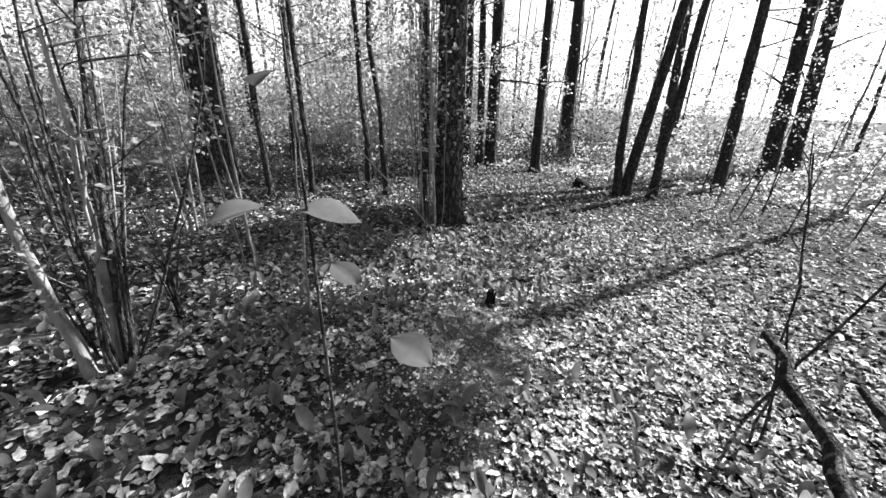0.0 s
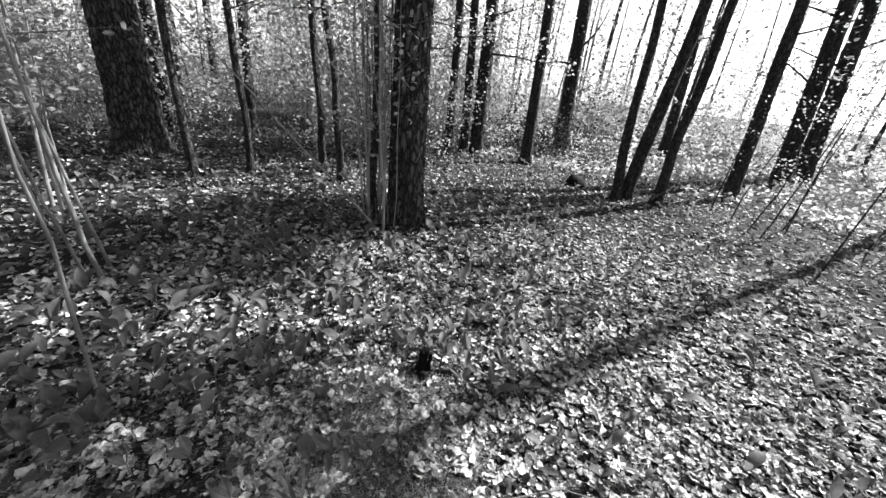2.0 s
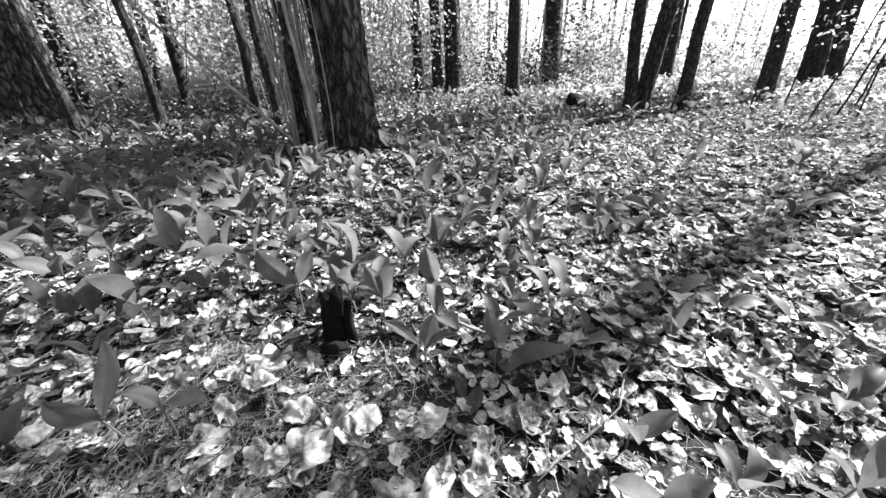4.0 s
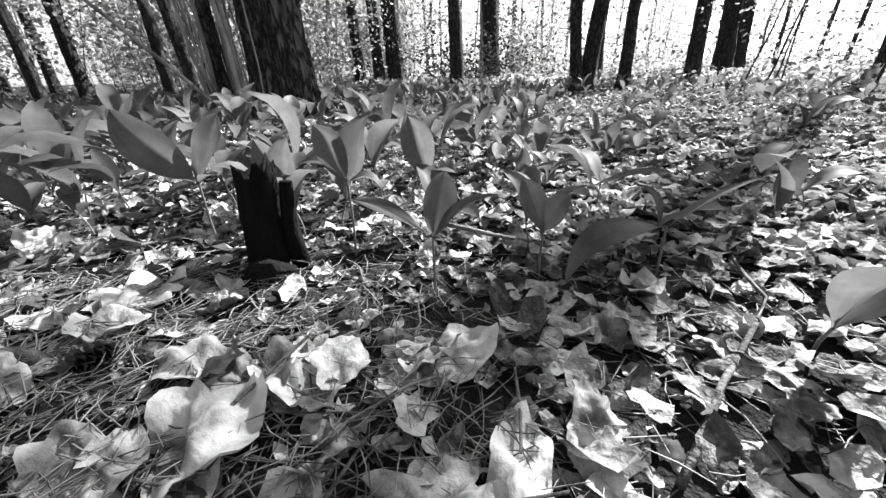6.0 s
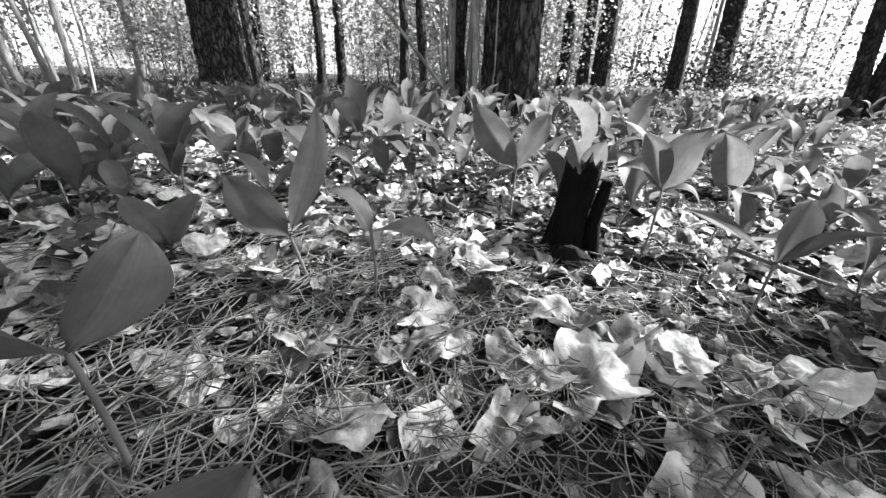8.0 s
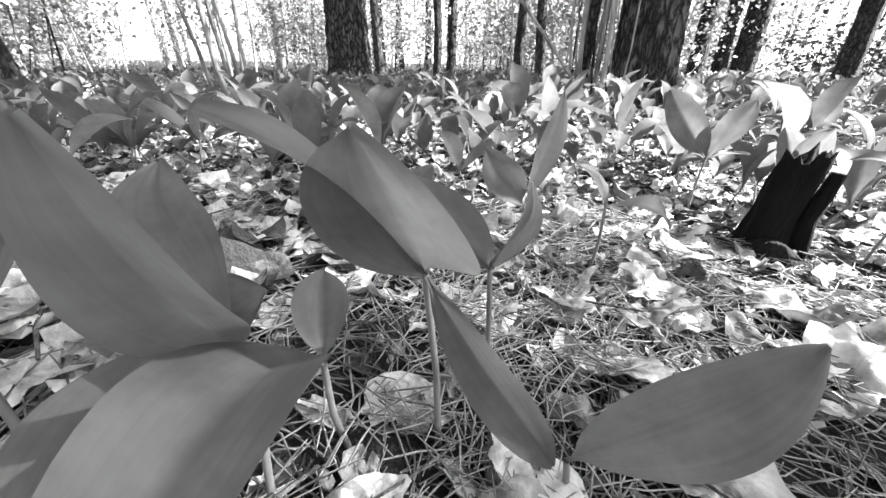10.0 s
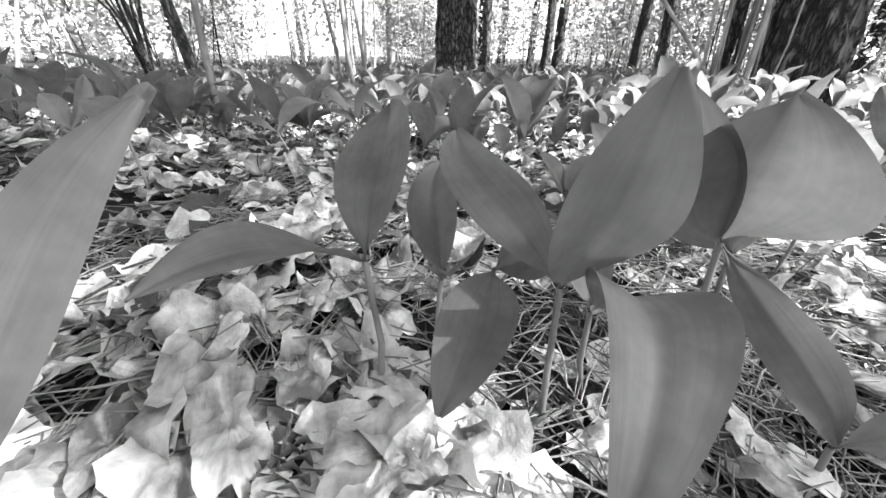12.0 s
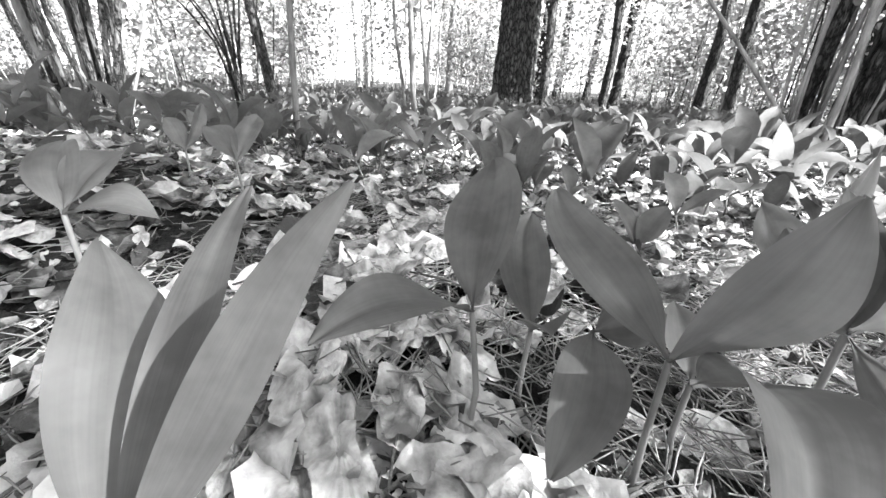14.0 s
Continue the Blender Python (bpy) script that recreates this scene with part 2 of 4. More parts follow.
def clump_leaves(b, rng, centre, spread, count, size):
    for _ in range(count):
        c = Vector(centre) + Vector((rng.gauss(0, spread[0]), rng.gauss(0, spread[1]), rng.gauss(0, spread[2])))
        d = Vector((rng.uniform(-1, 1), rng.uniform(-1, 1), rng.uniform(-0.7, 0.5))).normalized()
        n = Vector((rng.uniform(-1, 1), rng.uniform(-1, 1), rng.uniform(0, 1.2))).normalized()
        s = d.cross(n)
        if s.length < 0.05:
            continue
        s.normalize()
        L = size * rng.uniform(0.6, 1.3)
        i = len(b.v)
        g = d.cross(s) * L * 0.1
        b.v += [c, c + d * L * 0.3 + s * L * 0.27, c + d * L * 0.68 + s * L * 0.25 + g, c + d * L, c + d * L * 0.68 - s * L * 0.25 - g, c + d * L * 0.3 - s * L * 0.27]
        b.f += [(i, i + 1, i + 2, i + 3), (i, i + 3, i + 4, i + 5)]


def crown(rng, x, y, low, high, radius, clumps, per, size):
    b = Build()
    for _ in range(clumps):
        a, q = rng.uniform(0, 6.283), radius * math.sqrt(rng.random())
        z = rng.uniform(low, high)
        clump_leaves(b, rng, (x + math.cos(a) * q, y + math.sin(a) * q, z), (0.35, 0.35, 0.2), per, size)
    return b


def branch(rng, base, direction, length, r0, droop=0.0, nodes=5):
    pts, d = [Vector(base)], Vector(direction).normalized()
    for k in range(nodes):
        d = (d + Vector((rng.uniform(-0.22, 0.22), rng.uniform(-0.22, 0.22), rng.uniform(-0.12, 0.16) - droop))).normalized()
        pts.append(pts[-1] + d * length / nodes)
    b = Build()
    b.tube(pts, [r0 * (1 - 0.9 * k / nodes) for k in range(nodes + 1)], 5, cap=False)
    return b, pts


def tree(name, x, y, r, height, label, mat, lean=(0, 0), fine=False, ridge=0.05, limb=(4.0, 8, 2.0), leaves=(10, 0.14), seed=1, group=""):
    """A trunk, bare or leafy branches and a gappy crown of small leaves."""
    rng = random.Random(seed)
    h = holder(name, (x, y, gz(x, y)), label, "tree", group)
    t = ridged_trunk(x, y, r, height, seed, lean, 110 if fine else 28 if group == "slim trees" else 14, fine, ridge)
    part("trunk", t.mesh("trunk", mat), h)
    head = Build()
    low, count, length = limb
    for k in range(count):
        z = low + (height * 0.93 - low) * ((k + rng.random()) / count) ** 1.15
        a = rng.uniform(0, 6.283)
        L = length * rng.uniform(0.6, 1.15) * (1 - 0.45 * z / height)
        bb, pts = branch(rng, wander(seed, r, z) + Vector((lean[0] * z, lean[1] * z, z)), (math.cos(a), math.sin(a), rng.uniform(-0.05, 0.5)), L, max(0.008, r * 0.2 * (1 - 0.5 * z / height)))
        part("branch", bb.mesh("branch", mat), h)
        for p in pts[2:]:
            clump_leaves(head, rng, p, (0.2, 0.2, 0.1), leaves[0], leaves[1])
    if head.f:
        part("crown", head.mesh("crown", FOLIAGE, False), h, "small light leaves with gaps of sky")
    return h



PINE = (-1.07, 2.3)
tree("pine_tree", PINE[0], PINE[1], 0.2, 15, "thick old pine with deeply furrowed dark bark ringed by thin suckers", BARK, (-0.02, -0.01), True, 0.09, (5.5, 14, 2.8), (8, 0.15), 3)
tree("pine_tree", -6.55, 3.2, 0.36, 16, "thick pine with coarse plated bark and flared root", BARK, (0.0, 0.0), True, 0.08, (6.5, 14, 2.8), (9, 0.15), 4)

SLIM = "slim dark trunk with side branches above leafy ground"
for i, (x, y, r, lx, ly) in enumerate([
        (-4.6, 2.5, 0.058, -0.03, 0.0), (-8.0, 4.9, 0.14, -0.02, 0.0), (-6.7, 6.0, 0.105, 0.0, 0.0),
        (-2.0, 7.3, 0.105, -0.03, 0.0), (-1.75, 7.9, 0.11, -0.05, 0.0), (-1.47, 8.2, 0.18, -0.03, 0.0),
        (-0.11, 7.85, 0.135, -0.04, 0.0), (0.72, 11.3, 0.23, -0.06, 0.0), (-2.84, 6.3, 0.14, -0.04, 0.0),
        (1.82, 5.76, 0.085, -0.07, 0.02), (2.0, 5.95, 0.115, 0.08, 0.0), (2.55, 5.9, 0.085, 0.02, 0.0),
        (4.32, 7.45, 0.13, -0.05, 0.02), (6.76, 10.86, 0.22, -0.07, 0.04), (8.4, 13.1, 0.25, -0.07, 0.04),
        (4.6, 14.6, 0.19, -0.06, 0.0), (-4.2, 3.2, 0.055, -0.05, 0.0), (-3.3, 3.9, 0.06, -0.06, 0.0), (-2.75, 3.6, 0.06, -0.08, 0.0)]):
    # three trees get fuller crowns above the view, added to shade the left
    dense = {9: (22, 0.08), 10: (22, 0.08), 11: (30, 0.09)}.get(i)
    tree("tree", x, y, r, 8 + 22 * r, SLIM, DARKBARK, (lx, ly), False, 0.09, (4.2, 15, 2.9) if dense else (2.2, 12, 2.2), dense or ((34, 0.075) if x < 1 else (14, 0.07)), 20 + i, "slim trees")
# added trees: high unseen leaf discs towards the sun, placed to shade the ground
for k, (x, y, r, lx, ly, shade_discs) in enumerate([
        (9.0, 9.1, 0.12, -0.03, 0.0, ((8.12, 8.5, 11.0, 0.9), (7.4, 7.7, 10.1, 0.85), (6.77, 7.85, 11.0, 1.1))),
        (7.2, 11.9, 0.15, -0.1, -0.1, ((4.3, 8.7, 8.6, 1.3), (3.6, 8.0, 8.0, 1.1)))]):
    h = tree("tree", x, y, r, 14, "added tall tree whose unseen high crown shades the ground", DARKBARK, (lx, ly), False, 0.09, (7.5, 6, 2.0), (10, 0.12), 60 + k, "tall trees")
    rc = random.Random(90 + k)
    for cx, cy, cz, wide in shade_discs:
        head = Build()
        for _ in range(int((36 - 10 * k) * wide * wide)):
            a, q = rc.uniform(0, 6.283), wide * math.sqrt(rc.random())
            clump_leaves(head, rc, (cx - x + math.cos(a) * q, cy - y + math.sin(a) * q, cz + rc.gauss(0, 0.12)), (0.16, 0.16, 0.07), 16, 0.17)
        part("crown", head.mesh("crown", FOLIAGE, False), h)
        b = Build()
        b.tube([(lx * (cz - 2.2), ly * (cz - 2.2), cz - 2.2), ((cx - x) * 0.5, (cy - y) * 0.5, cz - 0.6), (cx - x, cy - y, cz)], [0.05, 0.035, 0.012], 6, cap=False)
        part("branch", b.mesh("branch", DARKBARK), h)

# trees further off
rng = random.Random(5)
FAR = "tall dark trunk standing in the woods beyond the clearing"
made = 0
while made < 46:
    az, q = radians(rng.uniform(-62, 128)), rng.uniform(9.5, 34.0)
    if az < radians(-4) and (q < 16 or rng.random() < 0.55):
        continue
    x, y = -math.sin(az) * q, math.cos(az) * q
    if radians(-58) < az < radians(-24) and q < 24:
        continue
    if math.hypot(x + 6.55, y - 3.2) < 2.0:
        continue
    r = rng.uniform(0.035, 0.12) * (1 + q / 60)
    tree("tree", x, y, r, rng.uniform(9, 15), FAR, DARKBARK if rng.random() < 0.45 else PALEBARK, (rng.gauss(0, 0.02), rng.gauss(0, 0.02)), False, 0.04, (1.8, 9, 2.2), (26, 0.11), 100 + made, "far trees")
    made += 1


# ---- saplings and shrubs ----
def stem_thing(name, at, stems, label, category, mat, twigs=0, leaves=0, size=0.06, seed=1, group=""):
    """A clump of thin stems, each given as foot, top and radius in metres from the clump's foot."""
    rng = random.Random(seed)
    h = holder(name, (at[0], at[1], gz(at[0], at[1])), label, category, group)
    head = Build()
    for foot, top_, r in stems:
        foot, top_ = Vector(foot), Vector(top_)
        n = 9
        bow = Vector((rng.uniform(-0.05, 0.05), rng.uniform(-0.05, 0.05), 0)) * (top_ - foot).length
        pts = []
        for k in range(n + 1):
            s = k / n
            pts.append(foot.lerp(top_, s) + bow * (4 * s * (1 - s)) * 0.5 + Vector((rng.uniform(-1, 1), rng.uniform(-1, 1), 0)) * 0.014)
        pts[0].z -= 0.05
        b = Build()
        b.tube(pts, [r * (1 - 0.7 * k / n) for k in range(n + 1)], 7, cap=False, wobble=0.06, rng=rng)
        wood = mat or (PALEBARK if r > 0.035 or rng.random() < 0.25 else DARKBARK)
        part("stem", b.mesh("stem", wood), h)
        for _ in range(twigs):
            s = rng.uniform(0.25, 0.95)
            p = foot.lerp(top_, s) + bow * (2 * s * (1 - s))
            a = rng.uniform(0, 6.283)
            bb, tp = branch(rng, p, (math.cos(a), math.sin(a), rng.uniform(0.1, 1.0)), rng.uniform(0.25, 0.7), r * 0.3, 0.02)
            part("twig", bb.mesh("twig", wood), h)
            if leaves:
                for q in tp[1:]:
                    clump_leaves(head, rng, q, (0.09, 0.09, 0.06), leaves, size)
    if head.f:
        part("leaves", head.mesh("leaves", FOLIAGE, False), h, "small pale leaves along the twigs")
    return h


def fan(rng, count, spread, lean, low, high, rmin, rmax, bias=(0, 0)):
    out = []
    for _ in range(count):
        a, q = rng.uniform(0, 6.283), spread * math.sqrt(rng.random())
        f = (math.cos(a) * q, math.sin(a) * q, 0)
        L = rng.uniform(low, high)
        out.append((f, (f[0] + math.cos(a) * lean * L * rng.uniform(0.2, 1) + bias[0] * L, f[1] + math.sin(a) * lean * L * rng.uniform(0.2, 1) + bias[1] * L, L), rng.uniform(rmin, rmax)))
    return out


# suckers round the old pine
rng = random.Random(31)
PALE = "thin pale suckers growing straight up beside the old pine"
for k in range(24):
    a = radians(rng.uniform(150, 270))
    q = rng.uniform(0.27, 0.5)
    x, y = PINE[0] + math.cos(a) * q, PINE[1] + math.sin(a) * q
    L = rng.uniform(2.6, 4.6)
    stem_thing("sapling", (x, y), [((0, 0, 0), (math.cos(a) * 0.3 * L * rng.uniform(-0.1, 1.0) ** 2, math.sin(a) * 0.12 * L * rng.random(), L), rng.choice([0.005, 0.006, 0.008, 0.011, 0.015]))],
               PALE, "sapling", PALEBARK if rng.random() < 0.7 else DARKBARK, 4, 3, 0.06, 300 + k, "suckers at the pine")
stem_thing("sapling", (-1.44, 2.1), [((0, 0, 0), (-0.2, 0.0, 4.8), 0.046)], "arm-thick grey stem close beside the old pine", "sapling", DARKBARK, 3, 2, 0.06, 330)
stem_thing("sapling", (-1.28, 2.3), [((0, 0, 0), (-0.16, 0.05, 4.8), 0.03)], "grey stem growing close against the old pine", "sapling", DARKBARK, 3, 2, 0.06, 331)
stem_thing("leaning_branch", (-1.2, 1.85), [((0, 0, 0.03), (-1.75, -1.2, 2.45), 0.013)], "long thin bare branch leaning away from the old pine", "branch", PALEBARK, 5, 0, 0.05, 332)

# single saplings
HAZEL = (-2.25, -1.72)
stem_thing("sapling", (-2.6, -0.05), [((0, 0, 0), (-0.03, -0.03, 2.5), 0.019), ((-0.09, 0.14, 0), (-0.42, 0.14, 2.7), 0.014), ((-0.14, -0.04, 0), (-0.36, -0.28, 2.8), 0.013)], "slender pale sapling with a bent foot", "sapling", PALEBARK, 3, 3, 0.06, 340)
stem_thing("sapling", (-1.3, -0.88), [((0, 0, 0), (0.01, 0.02, 2.6), 0.0098)], "straight slender pale sapling among lily leaves", "sapling", PALEBARK, 2, 0, 0.05, 341)
stem_thing("sapling", (-4.1, 0.5), fan(random.Random(3), 5, 0.17, 0.12, 2.2, 3.6, 0.011, 0.022), "cluster of thin stems with small leaves", "sapling", PALEBARK, 5, 5, 0.07, 342)
stem_thing("sapling", (-4.4, -0.97), [((0, 0, 0), (-0.06, -0.7, 4.4), 0.055)], "leaning grey sapling trunk", "sapling", DARKBARK, 6, 5, 0.06, 343)
stem_thing("hazel_clump", HAZEL, [((-0.03, -0.11, 0), (-0.3, -0.05, 2.2), 0.04), ((0.06, 0.06, 0), (0.1, 0.36, 2.3), 0.028), ((0.03, 0.04, 0), (-0.03, 0.22, 2.3), 0.026), ((0.1, 0.07, 0), (0.56, 0.7, 2.1), 0.013)]
           + fan(random.Random(8), 16, 0.15, 0.3, 1.5, 3.0, 0.007, 0.017, (-0.06, 0.0)), "hazel clump with one thick pale stem and many thin ones", "shrub", None, 4, 1, 0.045, 345)
rng = random.Random(77)
for k in range(9):
    x, y = rng.uniform(3.4, 5.5), rng.uniform(3.1, 6.0)
    stem_thing("sapling", (x, y), [((0, 0, 0), (0.35 + rng.uniform(-0.14, 0.28), 0.14, rng.uniform(1.7, 3.1)), 0.012)], "thin dark sapling in bright sunlight", "sapling", DARKBARK, 7, 3, 0.045, 350 + k, "thin saplings")
stem_thing("bare_shrub", (1.72, -0.95), [((0, 0, 0), (-0.42, -0.36, 1.65), 0.0085), ((0.07, 0, 0), (-0.14, 0.28, 1.7), 0.0085), ((0, 0.14, 0), (0.14, -0.42, 1.85), 0.01)], "bare dark shrub with crooked twigs", "shrub", DARKBARK, 9, 0, 0.05, 360)

h = holder("bare_shrub", (-2.4, -1.12, gz(-2.4, -1.12)), "bare shrub with dark arching crooked branches", "shrub")
rb = random.Random(61)
for k in range(9):
    a = rb.uniform(3.6, 5.6) if k % 3 else rb.uniform(0, 6.283)
    reach, high = rb.uniform(0.3, 0.8), rb.uniform(0.6, 1.5)
    pts = []
    for j in range(9):
        t = j / 8
        w = 0.03 * math.sin(4.2 * t + k)
        pts.append(Vector((math.cos(a) * reach * t * t + w, math.sin(a) * reach * t * t + rb.uniform(-0.012, 0.012), high * math.sin(t * 1.75) - 0.03)))
    b = Build()
    b.tube(pts, [0.0075 * (1 - 0.75 * j / 8) for j in range(9)], 6, cap=False, wobble=0.12, rng=rb)
    limb = part("branch", b.mesh("branch", DARKBARK), h)
    for j in range(3, 9):
        if rb.random() < 0.75:
            q = rb.uniform(0, 6.283)
            bb, tp = branch(rb, pts[j], (math.cos(q), math.sin(q), rb.uniform(-0.3, 0.8)), rb.uniform(0.12, 0.35), 0.0025, 0.02)
            part("twig", bb.mesh("twig", DARKBARK), limb)

# thickets behind: a few grown shapes, repeated
def thicket(seed, count, spread, lean, low, high, twigs, per, size):
    rng = random.Random(seed)
    woods, leaf = [], Build()
    for foot, top_, r in fan(rng, count, spread, lean, low, high, 0.005, 0.013):
        wood = Build()
        foot, top_ = Vector(foot), Vector(top_)
        wood.tube([foot - Vector((0, 0, 0.1)), foot.lerp(top_, 0.35) + Vector((rng.uniform(-0.15, 0.15), rng.uniform(-0.15, 0.15), 0)), foot.lerp(top_, 0.7) + Vector((rng.uniform(-0.12, 0.12), rng.uniform(-0.12, 0.12), 0)), top_], [r, r * 0.8, r * 0.6, r * 0.2], 5, cap=False)
        for _ in range(twigs):
            p = foot.lerp(top_, rng.uniform(0.12, 1.0))
            a = rng.uniform(0, 6.283)
            bb, tp = branch(rng, p, (math.cos(a), math.sin(a), rng.uniform(0.0, 0.8)), rng.uniform(0.3, 0.8), r * 0.35, 0.02, 3)
            i = len(wood.v)
            wood.v += bb.v
            wood.f += [tuple(j + i for j in f) for f in bb.f]
            for q in tp[1:]:
                clump_leaves(leaf, rng, q, (0.16, 0.16, 0.12), per, size)
        woods.append(wood.mesh("stem", PALEBARK if seed % 3 else DARKBARK))
    return woods, leaf.mesh("leaf_mass", FOLIAGE, False)


SHAPES = [thicket(900 + k, 5, 0.6, 0.3, 1.8, 4.0, 11, 12, 0.058) for k in range(6)] + [thicket(920 + k, 6, 0.7, 0.45, 0.7, 2.4, 10, 12, 0.058) for k in range(4)]
rng = random.Random(12)
made = 0
while made < 128:
    az, q = radians(rng.uniform(-60, 130)), 6.4 + 20 * rng.random() ** 1.1
    x, y = -math.sin(az) * q, math.cos(az) * q
    if az < radians(14) and q < 11.5 or az < radians(-4) and q < 20 or math.hypot(x + 6.55, y - 3.2) < 1.4:
        continue
    woods, leaf = SHAPES[rng.randrange(10)]
    h = holder("shrub", (x, y, gz(x, y)), "leafy woodland shrub with many thin stems", "shrub", "shrubs in the wood")
    h.rotation_euler = (0, 0, rng.uniform(0, 6.283))
    h.scale = [rng.uniform(1.0, 1.75)] * 3
    for w in woods:
        part("stem", w, h)
    tagged(part("leaf_mass", leaf, h), kind="stuff")
    made += 1
# dark low bush beside the far trunk
h = holder("bush", (-0.2, 10.4, gz(-0.2, 10.4)), "low dense dark bush at the foot of a trunk", "bush")
b = Build()
rb = random.Random(4)
for _ in range(90):
    clump_leaves(b, rb, (rb.gauss(0.3, 1.1), rb.gauss(-0.4, 0.5), abs(rb.gauss(0.4, 0.5))), (0.19, 0.19, 0.14), 26, 0.09)
part("leaves", b.mesh("leaves", BUSH, False), h)
for k in range(8):
    bb, pts = branch(rb, (rb.uniform(-0.3, 0.6), rb.uniform(-0.4, 0.0), -0.05), (rb.uniform(-0.6, 0.6), rb.uniform(-0.4, 0.4), 1), rb.uniform(0.7, 1.4), 0.014)
    part("stem", bb.mesh("stem", DARKBARK), h)
h = holder("mossy_stump", (1.11, 6.5, gz(1.11, 6.5)), "low dark mossy stump among lily leaves", "stump")
b = Build()
b.tube([(0, 0, -0.05), (0, 0, 0.07), (0.03, 0, 0.16), (0.04, 0, 0.19)], [0.28, 0.22, 0.17, 0.07], 12, True, 0.18, rb)
part("body", b.mesh("body", CHAR), h)

# distance: far woods past the thickets
rb = random.Random(15)
b, lf = Build(), Build()
for _ in range(85):
    az, q = radians(rb.uniform(-70, 135)), rb.uniform(26, 60)
    x, y = -math.sin(az) * q, math.cos(az) * q
    r = rb.uniform(0.08, 0.22)
    b.tube([(x, y, -0.5), (x + rb.gauss(0, 0.15), y, 6), (x + rb.gauss(0, 0.3), y, 14)], [r, r * 0.8, r * 0.3], 5, cap=False)
    if az > radians(-5) or rb.random() < 0.4:
        for _ in range(9):
            clump_leaves(lf, rb, (x + rb.gauss(0, 2), y + rb.gauss(0, 2), rb.uniform(0.2, 7)), (1.5, 1.5, 0.6), 20, 0.3)
# pale leaves on the sun side only, added to brighten the far ground
ug = Build()
for _ in range(2600):
    az, q = radians(rb.uniform(-75, 8)), 7.8 + 34 * rb.random() ** 1.4
    x, y = -math.sin(az) * q, math.cos(az) * q
    clump_leaves(ug, rb, (x, y, gz(x, y) + 0.08 + 0.004 * q), (0.16, 0.16, 0.06), 7, 0.06 + 0.005 * q)
for _ in range(900):
    az, q = radians(rb.uniform(-75, 8)), rb.uniform(18, 60)
    x, y = -math.sin(az) * q, math.cos(az) * q
    clump_leaves(ug, rb, (x, y, gz(x, y) + abs(rb.gauss(0, 0.7))), (0.7, 0.7, 0.2), 10, 0.12 + 0.004 * q)
tagged(new("undergrowth", ug.mesh("undergrowth", FOLIAGE, False)), "low pale leaves added to brighten the far forest floor", "undergrowth", kind="stuff")
tagged(new("far_trunks", b.mesh("far_trunks", DARKBARK)), "far trunks in the depth of the wood", "woods", kind="stuff")
for _ in range(420):
    az, q = radians(rb.uniform(-66, -3)), rb.uniform(13, 42)
    x, y = -math.sin(az) * q, math.cos(az) * q
    clump_leaves(lf, rb, (x, y, 0.4 + rb.random() ** 1.3 * (2.0 + q * 0.35)), (0.9, 0.9, 0.25), 18, 0.12 + 0.003 * q)
sp = Build()
for _ in range(420):
    az, q = radians(rb.uniform(-66, -3)), rb.uniform(13, 40)
    x, y = -math.sin(az) * q, math.cos(az) * q
    clump_leaves(sp, rb, (x, y, 0.3 + rb.random() ** 1.5 * (1.5 + q * 0.35)), (0.8, 0.8, 0.2), 14, 0.09 + 0.0025 * q)
tagged(new("far_sprays", sp.mesh("far_sprays", BUSH, False)), "thin sprays of leaves before the bright sky", "woods", kind="stuff")
tagged(new("far_leaves", lf.mesh("far_leaves", FOLIAGE, False)), "far foliage in the depth of the wood", "woods", kind="stuff")


# ---- the charred little stump ----
def stump():
    rb = random.Random(2)
    h = holder("tree_stump", (0.0, 0.005, gz(0, 0)), "small black rotten stump with a broken jagged top", "stump")
    b = Build()
    n, rings = 26, 22
    for i in range(rings + 1):
        z = -0.03 + 0.187 * i / rings
        for k in range(n):
            a = 2 * math.pi * k / n
            r = 0.029 * (1 + 0.6 * math.exp(-max(z, 0) / 0.02)) * (1 + 0.26 * noise.noise((math.cos(a) * 2.5, math.sin(a) * 2.5, z * 12)) + 0.16 * noise.noise((math.cos(a) * 9, math.sin(a) * 9, z * 14)))
            zz = z
            if i == rings:
                zz += 0.03 * noise.noise((math.cos(a) * 2, math.sin(a) * 2, 3.3)) + 0.012 * (k % 3 == 0) - 0.008 * (k % 4 == 1)
            b.v.append(Vector((0.02 * max(z, 0) / 0.19 + math.cos(a) * r, math.sin(a) * r * 0.9, zz)))
    for i in range(rings):
        for k in range(n):
            k2 = (k + 1) % n
            b.f.append((i * n + k, i * n + k2, (i + 1) * n + k2, (i + 1) * n + k))
    c = len(b.v)
    b.v.append(Vector((0.02, 0, 0.135)))
    for k in range(n):
        b.f.append((rings * n + k, rings * n + (k + 1) % n, c))
    part("body", b.mesh("body", CHAR), h)
    b = Build()
    b.tube([(0.05, 0.004, -0.02), (0.047, 0.003, 0.06), (0.052, 0.0, 0.1), (0.056, 0.0, 0.138)], [0.018, 0.012, 0.012, 0.009], 9, True, 0.22, rb)
    part("splinter", b.mesh("splinter", CHAR), h)
    b = Build()
    b.tube([(0.02, -0.045, -0.02), (0.022, -0.05, 0.01), (0.025, -0.05, 0.03)], [0.045, 0.038, 0.012], 12, True, 0.25, rb)
    part("root_clod", b.mesh("root_clod", CHAR), h)


stump()


# ---- lily of the valley ----
LILY_TAG = ("lily of the valley with broad smooth leaves on thin stems", "plant", "lily of the valley plants")


